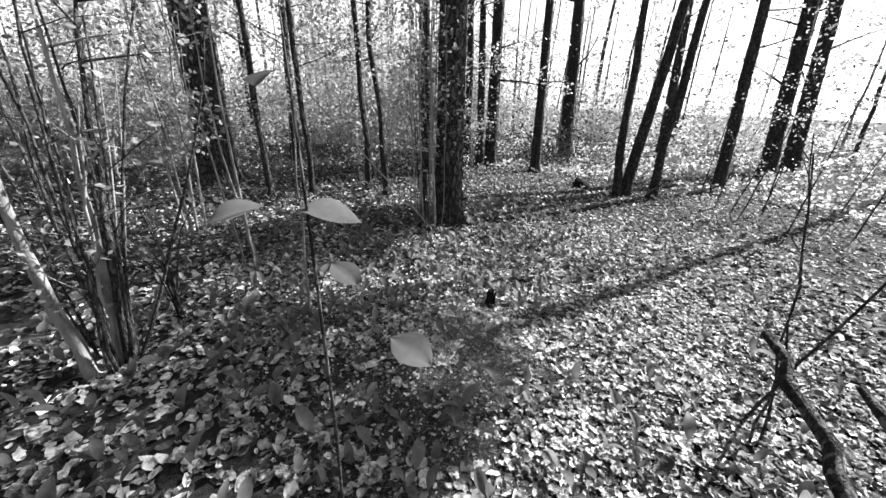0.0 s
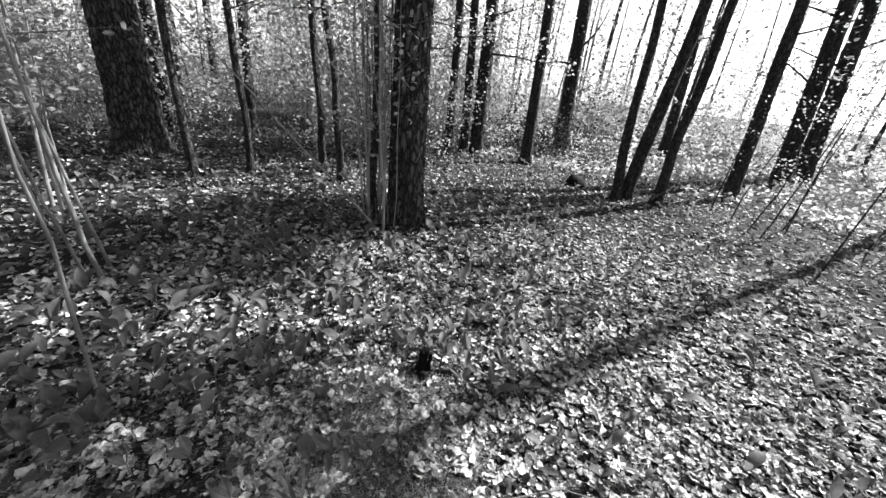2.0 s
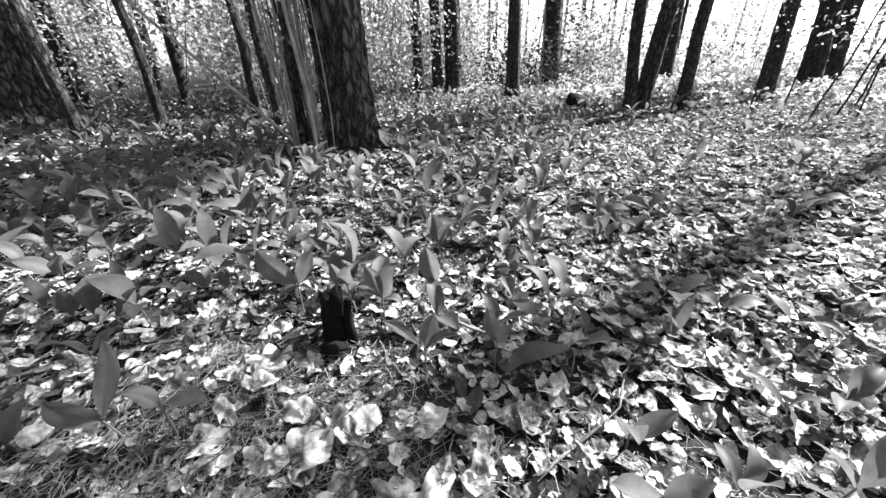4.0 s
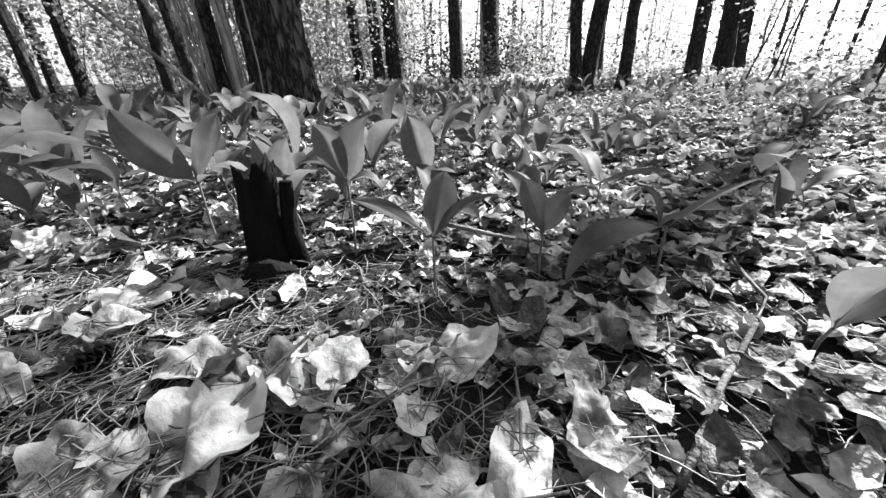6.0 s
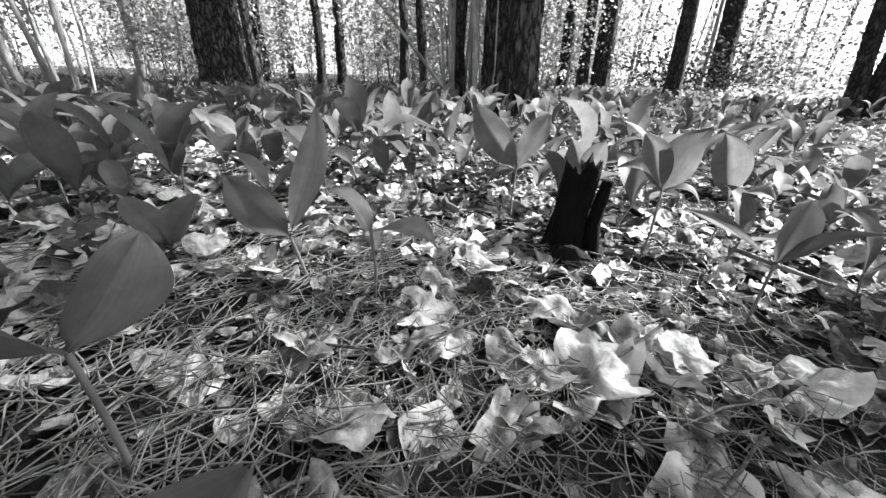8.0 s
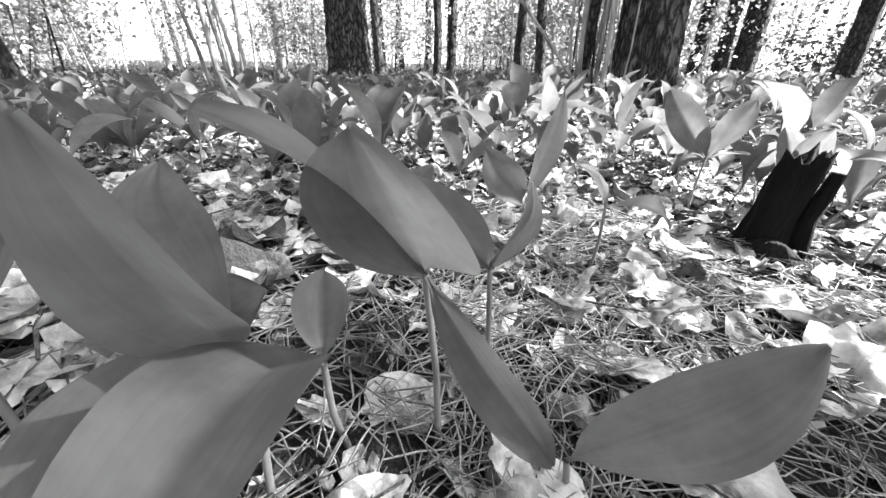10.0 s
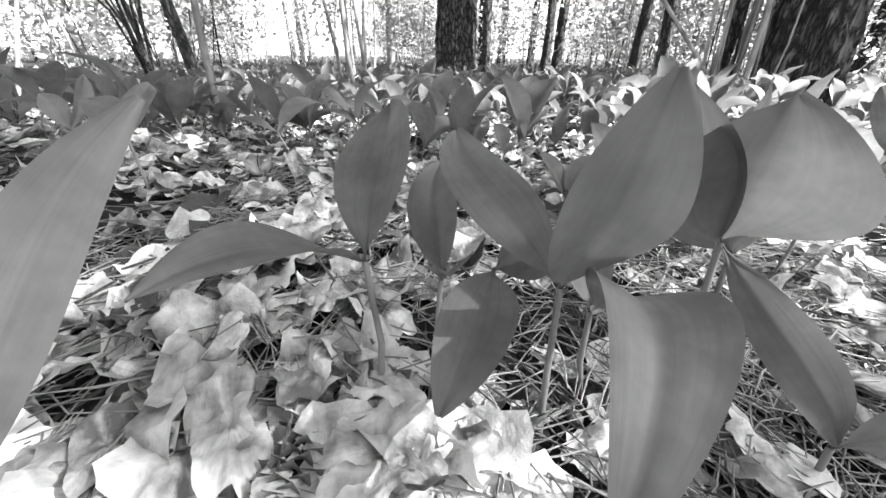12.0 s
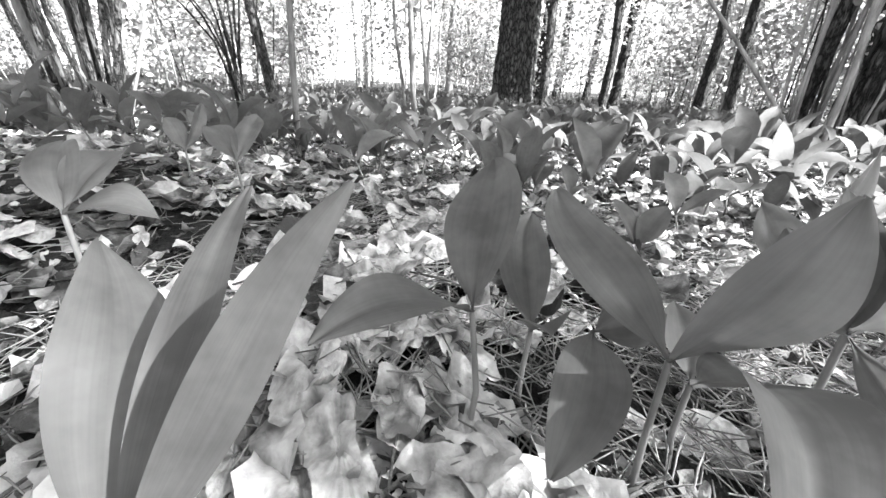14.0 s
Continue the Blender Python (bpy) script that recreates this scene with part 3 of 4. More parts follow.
def lily(base, joint, *leaves, seed=1):
    """One plant: a stem to the joint, and leaves given as tip, width, facing, sag, fold."""
    rb = random.Random(seed)
    base, joint = Vector(base), Vector(joint)
    base.z = gz(base.x, base.y) - 0.01
    h = holder("lily_plant", base, *LILY_TAG)
    b = Build()
    mid = base.lerp(joint, 0.5) + Vector((rb.uniform(-1, 1), rb.uniform(-1, 1), 0)) * 0.004
    b.tube([base - base, mid - base, joint - base], [0.0022, 0.002, 0.0018], 7, cap=False)
    part("stem", b.mesh("stem", STEM), h)
    for tip, width, facing, sag, fold in leaves:
        b = Build()
        b.blade(joint - base, Vector(tip) - base, width, facing, sag, fold, 24, 6, 0.06, rb.uniform(0.04, 0.1), rb.uniform(0, 6), rb.uniform(-0.3, 0.3), rb.uniform(-0.06, 0.06))
        part("leaf", b.mesh("leaf", LILY), h)


UP = (0.1, -0.15, 1)
lily((-0.1, -0.77, 0), (-0.114, -0.76, 0.172), ((-0.07, -0.787, 0.272), 0.039, (0.8, -0.5, 0.35), 0.06, 0.25), ((-0.228, -0.752, 0.23), 0.04, (0.4, -0.5, 0.8), 0.05, 0.3), seed=1)
lily((-0.165, -0.842, 0), (-0.18, -0.838, 0.176), ((-0.262, -0.785, 0.245), 0.05, (0.6, -0.7, 0.35), 0.05, 0.3), ((-0.142, -0.926, 0.205), 0.032, UP, 0.12, 0.3), seed=2)
lily((-0.178, -0.795, 0), (-0.191, -0.784, 0.141), ((-0.262, -0.744, 0.2), 0.04, (0.6, -0.7, 0.4), 0.04, 0.3), ((-0.155, -0.80, 0.168), 0.036, (-0.5, 0.2, 0.8), 0.1, 0.5), seed=3)
lily((-0.15, -0.77, 0), (-0.152, -0.772, 0.166), ((-0.1, -0.838, 0.142), 0.034, (0.5, -0.2, 0.8), 0.16, 0.45), ((-0.137, -0.738, 0.182), 0.032, (0.6, -0.4, 0.6), 0.08, 0.3), seed=4)
lily((-0.08, -0.677, 0), (-0.084, -0.683, 0.192), ((-0.084, -0.757, 0.27), 0.024, (0.2, -0.3, 0.9), 0.06, 0.2), ((-0.065, -0.727, 0.264), 0.068, (0.5, -0.75, -0.2), 0.04, 0.28), ((-0.012, -0.668, 0.112), 0.026, (-0.3, -0.6, 0.8), 0.1, 0.3), seed=5)
lily((-0.013, -0.645, 0), (-0.013, -0.647, 0.093), ((0.052, -0.607, 0.19), 0.042, (0.2, -0.8, 0.5), 0.1, 0.2), seed=6)
lily((-0.111, -0.72, 0), (-0.117, -0.725, 0.142), ((-0.028, -0.832, 0.165), 0.044, (0.35, -0.2, 0.9), 0.3, 0.42), ((-0.155, -0.7, 0.17), 0.03, UP, 0.1, 0.3), seed=7)
lily((-0.12, -1.0, 0), (-0.115, -0.99, 0.15), ((-0.15, -0.906, 0.262), 0.022, (0.9, 0.3, 0.5), 0.03, 0.25), ((-0.237, -0.945, 0.24), 0.022, (0.6, -0.1, 0.7), 0.05, 0.2), ((-0.235, -1.012, 0.218), 0.042, (0.8, 0.5, 0.25), 0.03, 0.1), seed=8)
lily((-0.335, -1.07, 0), (-0.34, -1.07, 0.2), ((-0.357, -1.023, 0.186), 0.044, UP, 0.2, 0.3), ((-0.408, -1.034, 0.23), 0.04, UP, 0.15, 0.3), ((-0.412, -1.086, 0.238), 0.036, UP, 0.1, 0.3), seed=9)
lily((-0.8, -1.09, 0), (-0.811, -1.092, 0.165), ((-0.85, -1.12, 0.215), 0.034, (0.8, 0.3, 0.4), 0.06, 0.3), ((-0.86, -1.06, 0.24), 0.03, (0.3, 0.9, 0.3), 0.06, 0.3), seed=10)
lily((-0.61, -0.99, 0), (-0.613, -0.993, 0.18), ((-0.69, -0.96, 0.235), 0.038, (0.8, -0.2, 0.4), 0.06, 0.3), ((-0.68, -1.03, 0.22), 0.04, UP, 0.1, 0.3), seed=11)
lily((-0.095, -0.612, 0), (-0.1, -0.612, 0.16), ((-0.105, -0.565, 0.208), 0.05, (0.7, -0.3, -0.4), 0.08, 0.35), ((-0.135, -0.655, 0.225), 0.05, (0.6, -0.2, -0.5), 0.1, 0.3), seed=12)
# round the stump
lily((-0.12, 0.055, 0), (-0.121, 0.055, 0.125), ((-0.205, 0.03, 0.243), 0.062, (0.3, -0.9, 0.25), 0.05, 0.35), ((-0.08, 0.088, 0.23), 0.05, (-0.2, -0.9, 0.2), 0.04, 0.4), ((-0.165, 0.02, 0.095), 0.035, UP, 0.2, 0.4), ((-0.055, 0.02, 0.15), 0.02, UP, 0.06, 0.5), seed=14)
lily((0.13, 0.05, 0), (0.135, 0.047, 0.13), ((0.178, 0.065, 0.232), 0.06, (-0.3, -0.9, 0.3), 0.04, 0.3), ((0.09, 0.057, 0.215), 0.045, (0.3, -0.9, 0.2), 0.03, 0.45), ((0.19, 0.045, 0.12), 0.03, UP, 0.25, 0.4), ((0.06, 0.044, 0.158), 0.03, UP, 0.2, 0.4), seed=15)
lily((0.24, 0.183, 0), (0.244, 0.183, 0.1), ((0.207, 0.203, 0.214), 0.06, (0.1, -1, 0.1), 0.03, 0.7), ((0.3, 0.15, 0.12), 0.04, UP, 0.2, 0.3), seed=16)
lily((0.28, -0.06, 0), (0.28, -0.061, 0.085), ((0.17, -0.04, 0.13), 0.026, UP, 0.05, 0.4), ((0.295, -0.03, 0.165), 0.045, (0.2, -0.9, 0.3), 0.05, 0.3), ((0.362, -0.065, 0.145), 0.03, UP, 0.1, 0.4), seed=17)
lily((0.44, 0.03, 0), (0.439, 0.028, 0.058), ((0.408, 0.062, 0.132), 0.04, (0.1, -0.9, 0.3), 0.05, 0.3), ((0.472, 0.033, 0.115), 0.035, (-0.4, -0.8, 0.5), 0.1, 0.3), seed=18)
lily((0.63, 0.05, 0), (0.626, 0.049, 0.06), ((0.47, -0.015, -0.005), 0.05, UP, 0.22, 0.25), ((0.69, -0.01, 0.15), 0.025, UP, 0.02, 0.5), seed=19)
lily((-0.135, -0.355, 0), (-0.129, -0.36, 0.132), ((-0.163, -0.381, 0.18), 0.04, UP, 0.1, 0.4), ((-0.066, -0.321, 0.112), 0.034, UP, 0.2, 0.4), seed=20)
lily((-0.2, -0.39, 0), (-0.214, -0.402, 0.12), ((-0.213, -0.345, 0.258), 0.035, (0.9, -0.3, 0.2), 0.02, 0.3), ((-0.254, -0.436, 0.19), 0.045, (0.5, -0.6, 0.4), 0.06, 0.3), seed=21)
lily((-0.365, -0.46, 0), (-0.369, -0.464, 0.09), ((-0.415, -0.48, 0.148), 0.04, UP, 0.1, 0.3), ((-0.37, -0.416, 0.145), 0.04, (0.5, -0.6, 0.5), 0.1, 0.3), seed=22)
lily((0.0, 0.1, 0), (0.005, 0.1, 0.12), ((0.03, 0.085, 0.195), 0.045, (0.1, -0.9, 0.3), 0.1, 0.4), ((-0.03, 0.09, 0.19), 0.04, (0.1, -0.9, 0.3), 0.1, 0.4), seed=23)


def lily_mesh(rng, leaves, nl, nw):
    s, l = Build(), []
    h = rng.uniform(0.045, 0.1)
    bend = Vector((rng.uniform(-0.02, 0.02), rng.uniform(-0.02, 0.02), 0))
    top_ = Vector((bend.x, bend.y, h))
    s.tube([(0, 0, -0.03), (bend.x * 0.3, bend.y * 0.3, h * 0.5), top_], [0.0022, 0.002, 0.0018], 5, cap=False)
    a = rng.uniform(0, 6.283)
    for k in range(leaves):
        az = a + k * math.pi * rng.uniform(0.8, 1.1) + rng.uniform(-0.4, 0.4)
        el = radians(rng.uniform(8, 72))
        L = rng.uniform(0.085, 0.14)
        d = Vector((math.cos(az) * math.cos(el), math.sin(az) * math.cos(el), math.sin(el)))
        n = Vector((-math.cos(az) * math.sin(el), -math.sin(az) * math.sin(el), math.cos(el))) + Vector((rng.uniform(-0.4, 0.4), rng.uniform(-0.4, 0.4), 0))
        b = Build()
        b.blade(top_, top_ + d * L, L * rng.uniform(0.36, 0.48), n, rng.uniform(0.04, 0.2), rng.uniform(0.15, 0.7), nl, nw, 0.07, rng.uniform(0, 0.04), rng.uniform(0, 6), rng.uniform(-0.5, 0.5))
        l.append(b)
    return s, l


def clear(x, y):
    """Bare spots: along the walked line, on the needle bed before the stump, and in trunks."""
    if math.hypot(x + 0.02, y + 0.9) < 0.3 or math.hypot(x + 0.4, y + 1.1) < 0.36 or -1.0 < x < -0.4 and -1.25 < y < -0.86 or math.hypot(x - 0.25, y + 0.55) < 0.33 or math.hypot(x, y) < 0.1:
        return True
    if -0.4 < x < 0.66 and -0.6 < y < 0.06 or -0.45 < x < 0.05 and -1.1 < y < -0.3 or -0.75 < x < -0.3 and -0.95 < y < -0.55:
        return True
    return math.hypot(x - PINE[0], y - PINE[1]) < 0.34 or math.hypot(x + 6.55, y - 3.2) < 0.55


rng = random.Random(7)
kinds = []
for k in range(16):
    s, l = lily_mesh(rng, 2 if k % 4 else 3, 9, 2)
    kinds.append((s.mesh("stem", STEM), [q.mesh("leaf", LILY) for q in l]))
placed = 0
while placed < 250:
    x, y = rng.uniform(-1.9, 1.3), rng.uniform(-1.3, 1.0)
    if clear(x, y) or x > 0.5 and rng.random() < 0.75:
        continue
    sm, lm = kinds[rng.randrange(16)]
    h = holder("lily_plant", (x, y, gz(x, y)), *LILY_TAG)
    h.rotation_euler = (0, 0, rng.uniform(0, 6.283))
    h.scale = [rng.uniform(0.75, 1.12)] * 3
    part("stem", sm, h)
    for q in lm:
        part("leaf", q, h)
    placed += 1
b = Build()
for _ in range(8600):
    q = rng.random() ** 0.62 * 12.0
    a = rng.uniform(0, 6.283)
    x, y = q * math.cos(a) - 0.3, q * math.sin(a) + 0.6
    if clear(x, y) or y < -2.6 or x > 0.8 and rng.random() < 0.6:
        continue
    if -1.9 < x < 1.3 and -1.3 < y < 1.0 and rng.random() < 0.55:
        continue
    s, l = lily_mesh(rng, 2, 5, 1)
    o, sc = Vector((x, y, gz(x, y))), rng.uniform(0.8, 1.3)
    for one in l:
        i = len(b.v)
        b.v += [p * sc + o for p in one.v]
        b.f += [tuple(j + i for j in f) for f in one.f]
tagged(new("lily_carpet", b.mesh("lily_carpet", LILY)), "carpet of lily of the valley leaves between the trees", "plants", kind="stuff")


# ---- litter ----
def dead_leaf(seed, lobed, n=30, rings=5):
    """A crumpled dead leaf about 1 across, curled up at its rim."""
    rb = random.Random(seed)
    b = Build()
    sx, sy, sz = rb.uniform(0, 50), rb.uniform(0, 50), rb.uniform(0, 50)
    curl, roll, ell = rb.uniform(0.05, 0.5), rb.uniform(-0.4, 0.9), rb.uniform(0.42, 0.85)
    b.v.append(Vector((0, 0, 0.05)))
    for g in range(1, rings + 1):
        q = g / rings
        for k in range(n):
            a = 2 * math.pi * k / n
            edge = 0.5 * (1 + 0.3 * noise.noise((math.cos(a) * 2 + sx, math.sin(a) * 2, sz)) + 0.07 * noise.noise((math.cos(a) * 7 + sx, math.sin(a) * 7, sz)))
            if lobed:
                edge *= 0.66 + 0.42 * abs(math.cos(2.5 * a)) ** 0.75 + (0.04 if k % 3 == 1 else -0.03)
            r = edge * q
            u, v = r * math.cos(a), r * math.sin(a) * ell
            w = 0.22 * noise.noise((u * 3 + sx, v * 3 + sy, sz)) + 0.07 * noise.noise((u * 9 + sx, v * 9 + sy, sz)) + curl * (u * u + v * v) + roll * v * v
            w += 0.03 * math.cos(5 * a) * q
            b.uv[len(b.v)] = (min(k, n - k) * 2 / n, q)
            b.v.append(Vector((u, v, w + 0.06)))
    for k in range(n):
        k2 = (k + 1) % n
        b.f.append((0, 1 + k, 1 + k2))
        for g in range(rings - 1):
            b.f.append((1 + g * n + k, 1 + (g + 1) * n + k, 1 + (g + 1) * n + k2, 1 + g * n + k2))
    return b


big = [dead_leaf(40 + k, k % 2 == 0, 44, 8).mesh("dead_leaf", BIGLITTER) for k in range(12)]
rng = random.Random(21)


sb_ = Build()
sb_.tube([(0.1, 0, 0.075), (0.5, 0.01, 0.07), (0.95, 0.06, 0.05)], [0.012, 0.016, 0.012], 5, cap=False)
STALK = sb_.mesh("stalk", TWIG)


def lay_leaf(x, y, size, yaw, tilt=(0.0, 0.0), k=0, lift=0.0):
    ob = new("dead_leaf", big[k % 12])
    ob.location = (x, y, gz(x, y) + lift - 0.02 * size)
    ob.rotation_euler = (tilt[0], tilt[1], yaw)
    ob.scale = (size, size, size)
    tagged(ob, "crumpled pale dead leaf lying on needles", "dead leaf", "dead leaves")
    part("stalk", STALK, ob)


for k, (x, y, size) in enumerate([(0.12, -0.325, 0.13), (0.07, -0.245, 0.1), (0.165, -0.212, 0.06), (0.2, -0.218, 0.075), (0.282, -0.2, 0.1), (0.374, -0.31, 0.12), (0.31, -0.35, 0.1),
        (-0.1, -0.5, 0.07), (0.087, -0.42, 0.06), (0.02, -0.13, 0.07), (-0.1, -0.13, 0.1), (-0.15, -0.19, 0.07), (0.45, -0.25, 0.09), (0.5, -0.12, 0.07),
        (-0.19, -0.965, 0.1), (-0.13, -0.88, 0.08), (-0.09, -0.8, 0.055), (-0.075, -0.74, 0.06), (-0.24, -0.925, 0.07), (-0.2, -0.87, 0.075), (-0.28, -0.9, 0.07), (-0.17, -0.92, 0.085), (-0.26, -0.85, 0.05), (-0.14, -0.97, 0.09), (-0.1, -0.9, 0.07)]):
    lay_leaf(x, y, size, rng.uniform(0, 6.283), (rng.gauss(0, 0.15), rng.gauss(0, 0.15)), k, 0.012)
placed = 0
while placed < 130:
    q, a = rng.random() ** 0.8 * 1.15, rng.uniform(0, 6.283)
    x, y = -0.1 + q * math.cos(a), -0.45 + q * math.sin(a)
    if math.hypot(x, y) < 0.06:
        continue
    lay_leaf(x, y, rng.uniform(0.035, 0.085), rng.uniform(0, 6.283), (rng.gauss(0, 0.3), rng.gauss(0, 0.3)), placed, rng.uniform(0, 0.012))
    placed += 1

for k in range(46):
    x, y = rng.uniform(-0.42, -0.06), rng.uniform(-1.06, -0.78)
    lay_leaf(x, y, rng.uniform(0.055, 0.1), rng.uniform(0, 6.283), (rng.gauss(0, 0.16), rng.gauss(0, 0.16)), k, rng.uniform(0.004, 0.016))
for k in range(70):
    x, y = rng.uniform(-0.8, -0.22), rng.uniform(-0.98, -0.4)
    lay_leaf(x, y, rng.uniform(0.035, 0.07), rng.uniform(0, 6.283), (rng.gauss(0, 0.25), rng.gauss(0, 0.25)), k, rng.uniform(0.004, 0.016))
for k in range(26):
    x, y = rng.uniform(-0.1, 0.5), rng.uniform(-0.6, -0.15)
    lay_leaf(x, y, rng.uniform(0.06, 0.11), rng.uniform(0, 6.283), (rng.gauss(0, 0.2), rng.gauss(0, 0.2)), k, rng.uniform(0.004, 0.014))

small = [dead_leaf(70 + k, k % 3 == 0, 13, 3) for k in range(18)]
coords = [np.array([tuple(p) for p in q.v]) for q in small]
V, Fc = [], []
off = 0
for j in range(22500):
    q, a = (rng.random() ** 0.8 * 7.5 if j < 11000 else rng.random() ** 0.6 * 1.7), rng.uniform(0, 6.283)
    x, y = q * math.cos(a) - 0.1, q * math.sin(a) + (0.1 if j < 11000 else -0.4)
    if j >= 19000:
        x, y = rng.uniform(0.3, 3.6), rng.uniform(-1.4, 3.0)
    if y < -4 or j >= 19000 and math.hypot(x - 0.3, y + 0.5) < 0.75:
        continue
    k = rng.randrange(18)
    size = rng.uniform(0.05, 0.1) if j >= 19000 else rng.uniform(0.01, 0.03) if j >= 11000 else rng.uniform(0.018, 0.06) if q < 1.6 else rng.uniform(0.03, 0.085)
    m = Euler((rng.gauss(0, 0.35), rng.gauss(0, 0.35), rng.uniform(0, 6.283))).to_matrix()
    V.append(coords[k] * size @ np.array(m).T + np.array((x, y, gz(x, y) + rng.uniform(0, 0.01))))
    Fc += [tuple(c + off for c in f) for f in small[k].f]
    off += len(coords[k])
for j in range(8200):
    x, y = (rng.uniform(-2.8, -0.25), rng.uniform(-1.3, 1.4)) if j < 3400 else (rng.uniform(-0.25, 2.6), rng.uniform(0.05, 3.2)) if j < 5200 else (rng.uniform(0.35, 2.6), rng.uniform(-1.6, 0.9))
    k = rng.randrange(18)
    m = Euler((rng.gauss(0, 0.3), rng.gauss(0, 0.3), rng.uniform(0, 6.283))).to_matrix()
    V.append(coords[k] * rng.uniform(0.03, 0.075) @ np.array(m).T + np.array((x, y, gz(x, y) + rng.uniform(0.004, 0.02))))
    Fc += [tuple(c + off for c in f) for f in small[k].f]
    off += len(coords[k])
flat = [dead_leaf(200 + k, k % 3 == 0, 9, 2) for k in range(12)]
fco = [np.array([tuple(p) for p in q.v]) for q in flat]
for _ in range(24000):
    q, a = 1.1 + 9.4 * rng.random() ** 0.8, rng.uniform(-0.5, 3.5)
    x, y = q * math.cos(a), q * math.sin(a)
    k = rng.randrange(12)
    size = rng.uniform(0.04, 0.095)
    m = Euler((rng.gauss(0, 0.35), rng.gauss(0, 0.35), rng.uniform(0, 6.283))).to_matrix()
    V.append(fco[k] * size @ np.array(m).T + np.array((x, y, gz(x, y) + rng.uniform(0, 0.012))))
    Fc += [tuple(c + off for c in f) for f in flat[k].f]
    off += len(fco[k])
for _ in range(5200):
    x, y = rng.uniform(-3.2, 2.4), rng.uniform(-3.3, -0.9)
    if math.hypot(x + 0.1, y + 0.8) < 0.9:
        continue
    k = rng.randrange(12)
    m = Euler((rng.gauss(0, 0.35), rng.gauss(0, 0.35), rng.uniform(0, 6.283))).to_matrix()
    V.append(fco[k] * rng.uniform(0.04, 0.1) @ np.array(m).T + np.array((x, y, gz(x, y) + rng.uniform(0, 0.012))))
    Fc += [tuple(c + off for c in f) for f in flat[k].f]
    off += len(fco[k])
me = bpy.data.meshes.new("dead_leaves")
me.from_pydata(np.concatenate(V).tolist(), [], Fc)
me.materials.append(LITTER)
me.polygons.foreach_set("use_smooth", [True] * len(me.polygons))
tagged(new("leaf_litter", me), "pale curled dead leaves strewn over the forest floor", "leaf litter", kind="stuff")

# needles
b = Build()
for j in range(22000):
    q, a = rng.random() ** 0.62 * (1.7 if j < 14000 else 0.6), rng.uniform(0, 6.283)
    x, y = (0.0 if j < 14000 else -0.05) + q * math.cos(a), (-0.45 if j < 14000 else -0.65) + q * math.sin(a)
    w, L = rng.uniform(0, 6.283), rng.uniform(0.025, 0.06)
    d = Vector((math.cos(w), math.sin(w), rng.gauss(0, 0.12))) * L
    p = Vector((x, y, gz(x, y) + rng.uniform(0.002, 0.02)))
    bow = Vector((-d.y, d.x, rng.uniform(0, 0.4) * L)) * rng.uniform(-0.1, 0.1)
    b.tube([p - d * 0.5, p + bow, p + d * 0.5], [0.0005, 0.0008, 0.0004], 3, cap=False)
tagged(new("pine_needles", b.mesh("pine_needles", NEEDLE)), "dry pine needles matted over the soil", "needles", kind="stuff")


def stick(points, r, label, mat=TWIG, seed=1):
    rb = random.Random(seed)
    pts = []
    for (x0, y0, h0), (x1, y1, h1) in zip(points, points[1:]):
        for k in range(5):
            s = k / 5
            x, y = x0 + (x1 - x0) * s, y0 + (y1 - y0) * s
            pts.append(Vector((x + rb.uniform(-1, 1) * r, y + rb.uniform(-1, 1) * r, gz(x, y) + h0 + (h1 - h0) * s)))
    x, y, h0 = points[-1]
    pts.append(Vector((x, y, gz(x, y) + h0)))
    b = Build()
    b.tube(pts, [r * (1 - 0.55 * k / len(pts)) for k in range(len(pts))], 7, True, 0.15, rb)
    tagged(new("stick", b.mesh("stick", mat)), label, "stick")


stick([(-0.43, -0.9, 0.012), (-0.43, -0.74, 0.012), (-0.44, -0.6, 0.01)], 0.008, "short rotten stick lying in dead leaves", seed=1)
stick([(-0.62, -0.36, 0.012), (-0.33, -0.1, 0.014), (-0.16, 0.11, 0.012)], 0.0055, "long thin fallen stick lying in dead leaves", seed=2)
stick([(0.27, 0.14, 0.04), (0.52, 0.1, 0.02), (0.95, 0.18, 0.012)], 0.0045, "thin fallen twig arching over needles", seed=3)
stick([(0.5, -0.3, 0.01), (0.72, -0.05, 0.03), (0.8, 0.2, 0.012)], 0.004, "thin curved twig on the ground", seed=4)
stick([(0.55, -0.62, 0.01), (0.85, -0.45, 0.05), (1.15, -0.42, 0.02)], 0.005, "crooked dry twig on sunlit leaves", seed=5)
stick([(1.45, -4.0, 0.0), (1.1, -2.2, 1.06), (1.03, -1.9, 1.23)], 0.026, "broken dark dead branch slanting up from the ground", DARKBARK, seed=6)
stick([(1.65, -3.85, 0.0), (1.34, -2.27, 0.94), (1.26, -1.93, 1.13)], 0.022, "broken dark dead branch slanting up from the ground", DARKBARK, seed=7)
b = Build()
for _ in range(420):
    q, a = rng.random() ** 0.7 * 2.6, rng.uniform(0, 6.283)
    x, y = q * math.cos(a), -0.2 + q * math.sin(a)
    w, L, r = rng.uniform(0, 6.283), rng.uniform(0.05, 0.2), rng.uniform(0.0008, 0.0024)
    pts = [Vector((x + math.cos(w) * L * (k / 3 - 0.5) + rng.uniform(-1, 1) * 0.006, y + math.sin(w) * L * (k / 3 - 0.5) + rng.uniform(-1, 1) * 0.006, 0)) for k in range(4)]
    for p in pts:
        p.z = gz(p.x, p.y) + rng.uniform(0.004, 0.02)
    b.tube(pts, [r, r, r * 0.8, r * 0.4], 4, cap=False)
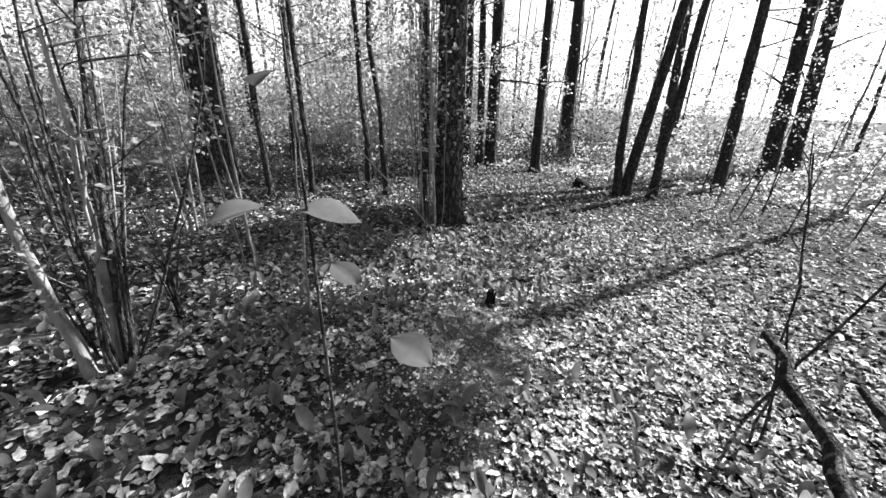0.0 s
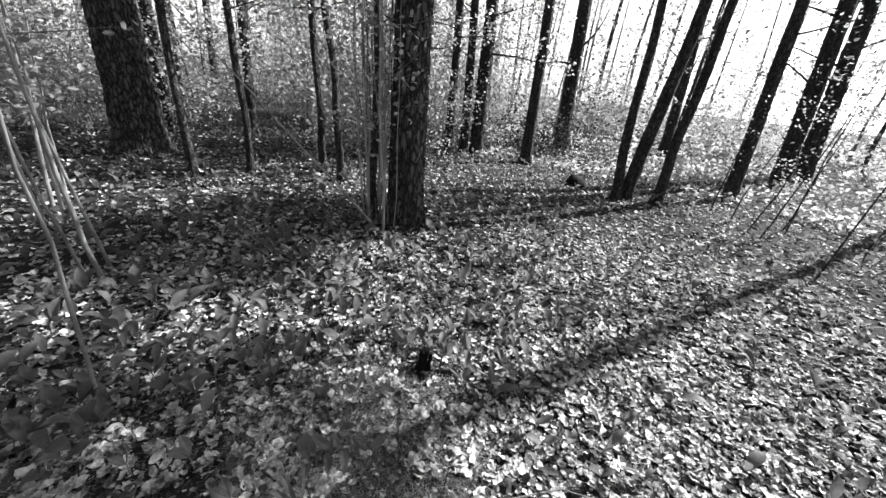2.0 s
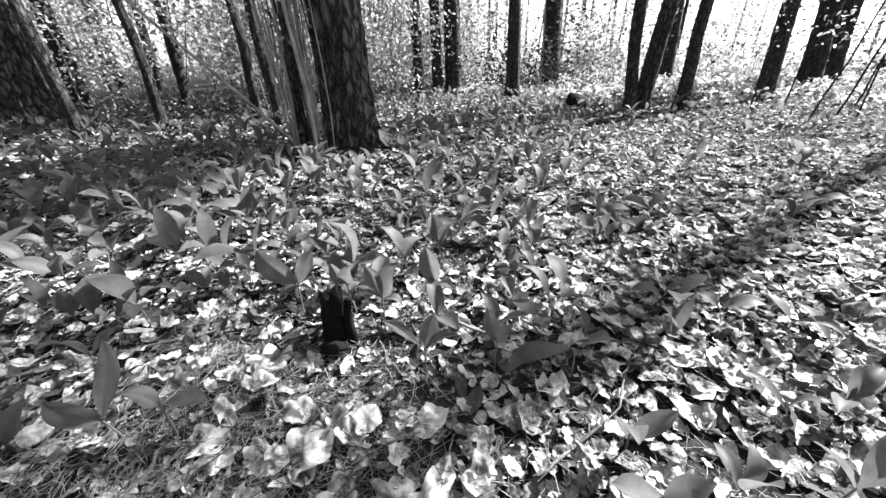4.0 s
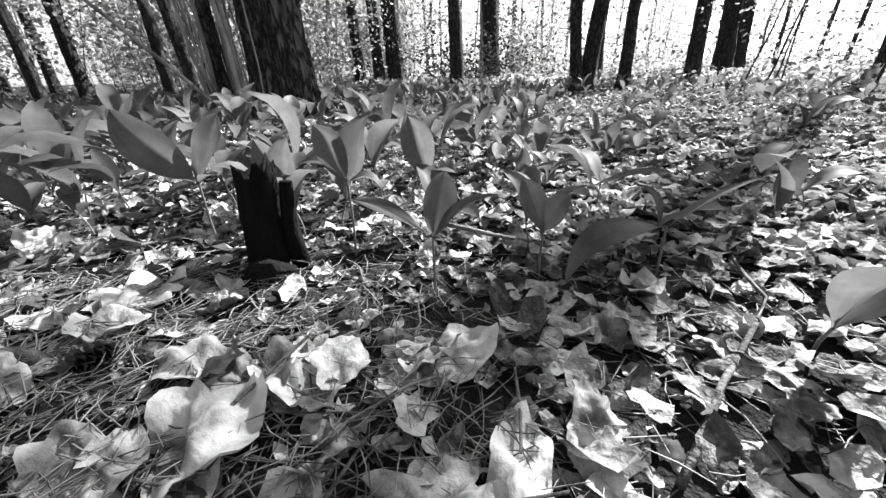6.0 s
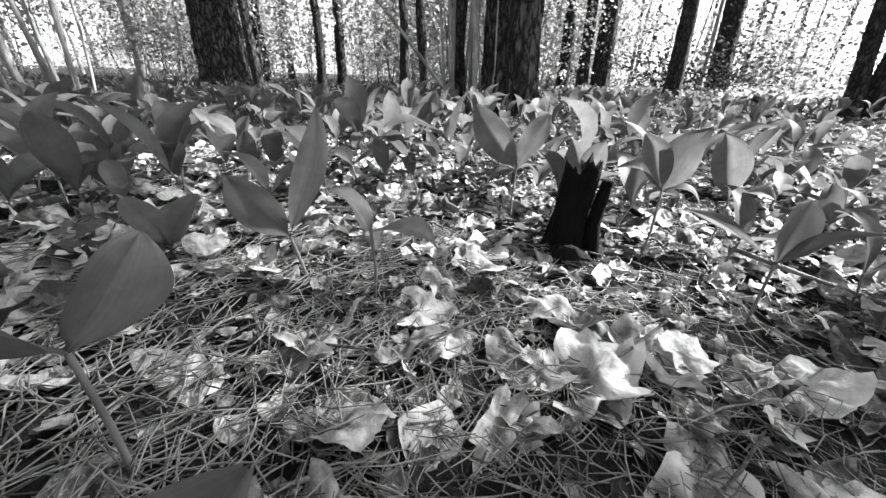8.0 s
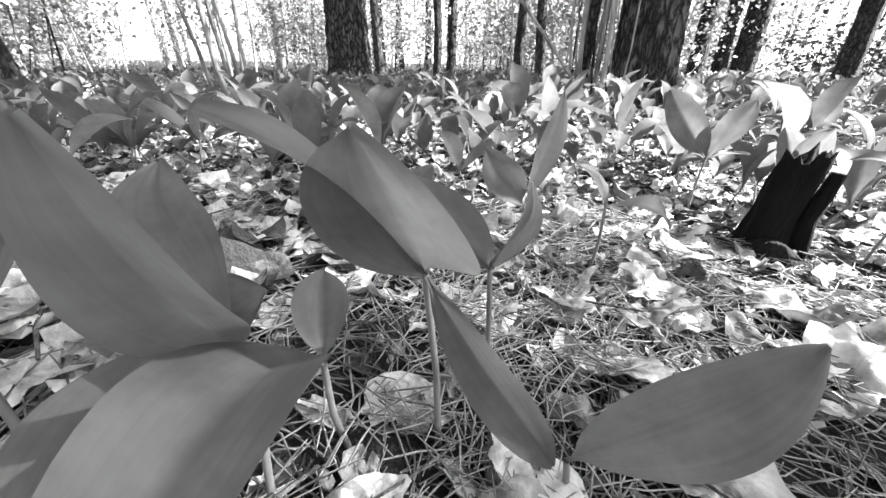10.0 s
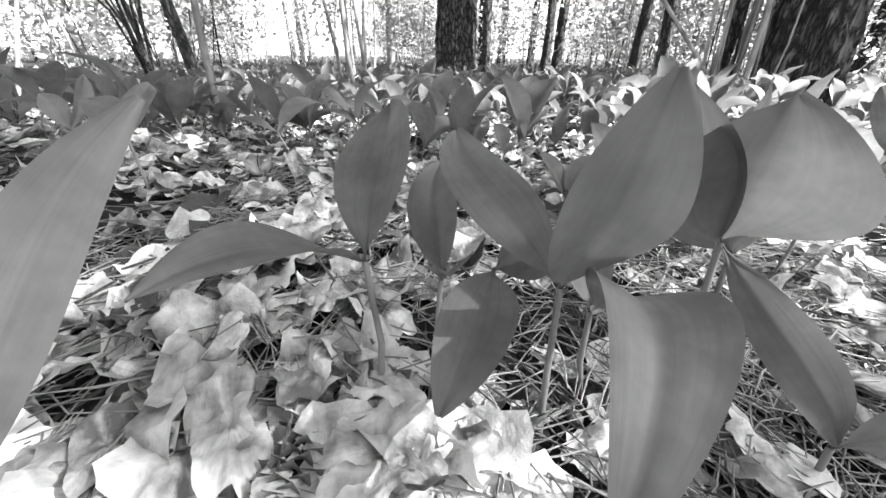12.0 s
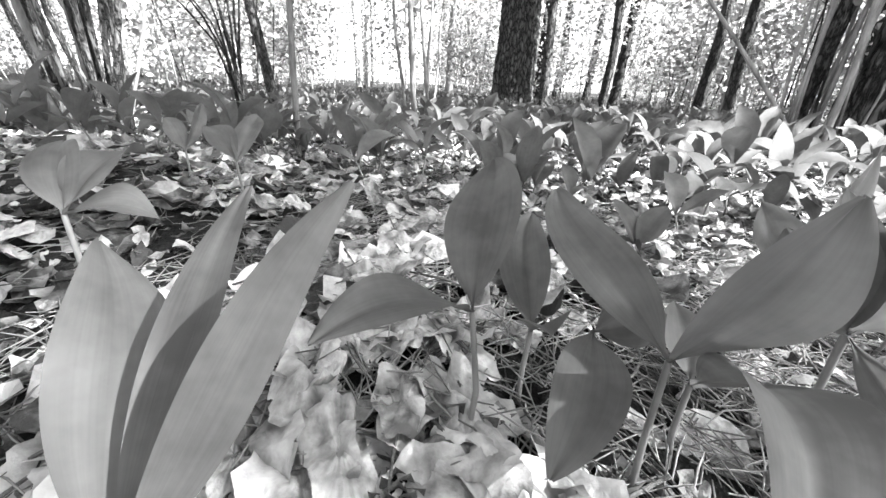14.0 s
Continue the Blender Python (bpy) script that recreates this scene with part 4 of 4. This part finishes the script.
tagged(new("small_twigs", b.mesh("small_twigs", TWIG)), "small dry twigs among the litter", "twigs", kind="stuff")


def cone(x, y, size, yaw, seed):
    h = holder("pine_cone", (x, y, gz(x, y) + size * 0.25), "small dry open pine cone lying in litter", "cone", "pine cones")
    h.rotation_euler = (radians(78), 0, yaw)
    b = Build()
    b.tube([(0, 0, 0), (0, 0, size * 0.35), (0, 0, size * 0.75), (0, 0, size)], [size * 0.16, size * 0.24, size * 0.18, size * 0.04], 8)
    part("core", b.mesh("core", CHAR), h)
    for k in range(56):
        t = k / 56
        sc = part("scale", SCALE, h)
        sc.location = (0, 0, size * t)
        sc.rotation_euler = (0, radians(-22), k * 2.39996)
        q = size * (0.24 + 0.24 * math.sin(math.pi * min(1, t * 0.85 + 0.12)))
        sc.scale = (q, size * 0.26, q)


cs = Build()
cs.blade((0.15, 0, 0), (1.05, 0, 0.05), 1.0, (-0.3, 0, 1), 0.08, 0.2, 4, 1, 0.0)
SCALE = cs.mesh("scale", CONE)
for k, (x, y, s) in enumerate([(-0.04, -0.228, 0.042), (-0.155, -0.885, 0.04), (-0.31, -0.78, 0.035), (0.33, -0.5, 0.04), (-0.45, -0.3, 0.04)]):
    cone(x, y, s, 1.1 * k, k)


pb = Build()
pb.tube([(-0.006, 0, 0.004), (-0.004, 0, 0.005), (0, 0, 0.006), (0.004, 0, 0.005), (0.006, 0, 0.004)], [0.001, 0.0036, 0.0046, 0.0038, 0.001], 10, True, 0.05, random.Random(6))
peb = tagged(new("pebble", pb.mesh("pebble", PALEBARK)), "small smooth pale pebble lying in needles", "pebble")
peb.location = (-0.1, -0.742, gz(-0.1, -0.742))


# ---- hazel sprig beside the walked line ----
def sprig():
    h = holder("hazel_sprig", (-0.25, -2.1, gz(-0.25, -2.1)), "young hazel sprig with a few broad soft leaves", "sapling")
    stem = [Vector((0, 0, -0.03)), Vector((0.03, -0.04, 0.6)), Vector((0.06, -0.1, 1.2)), Vector((0.09, -0.15, 1.5)), Vector((0.1, -0.18, 1.85))]
    b = Build()
    b.tube(stem, [0.007, 0.006, 0.005, 0.004, 0.002], 6, cap=False)
    part("stem", b.mesh("stem", DARKBARK), h)
    foot = Vector(h.location)
    for k, (x, y, z, L, w) in enumerate([(-0.123, -2.205, 1.464, 0.173, 0.115), (0.129, -2.284, 1.169, 0.130, 0.094), (-0.274, -2.349, 1.493, 0.122, 0.079), (-0.245, -2.241, 1.781, 0.101, 0.072), (-0.073, -2.241, 1.328, 0.101, 0.072)]):
        tip = Vector((x, y, z)) - foot
        root = min(stem, key=lambda q: abs(q.z - tip.z))
        d = (tip - root).normalized()
        tip = tip - Vector((d.x, d.y, -0.25)).normalized() * L * 0.5
        b = Build()
        b.tube([root, root.lerp(tip, 0.5) + Vector((0, 0, 0.02)), tip], [0.0015, 0.0012, 0.001], 4, cap=False)
        twig = part("twig", b.mesh("twig", DARKBARK), h)
        b = Build()
        b.blade(tip, tip + Vector((d.x, d.y, -0.25)).normalized() * L, w, (0.1, -0.3, 1), 0.08, 0.15, 10, 3, 0.04, 0.03, k)
        # darker bush colour stands in for the shade on these leaves
        part("leaf", b.mesh("leaf", BUSH), twig)


sprig()
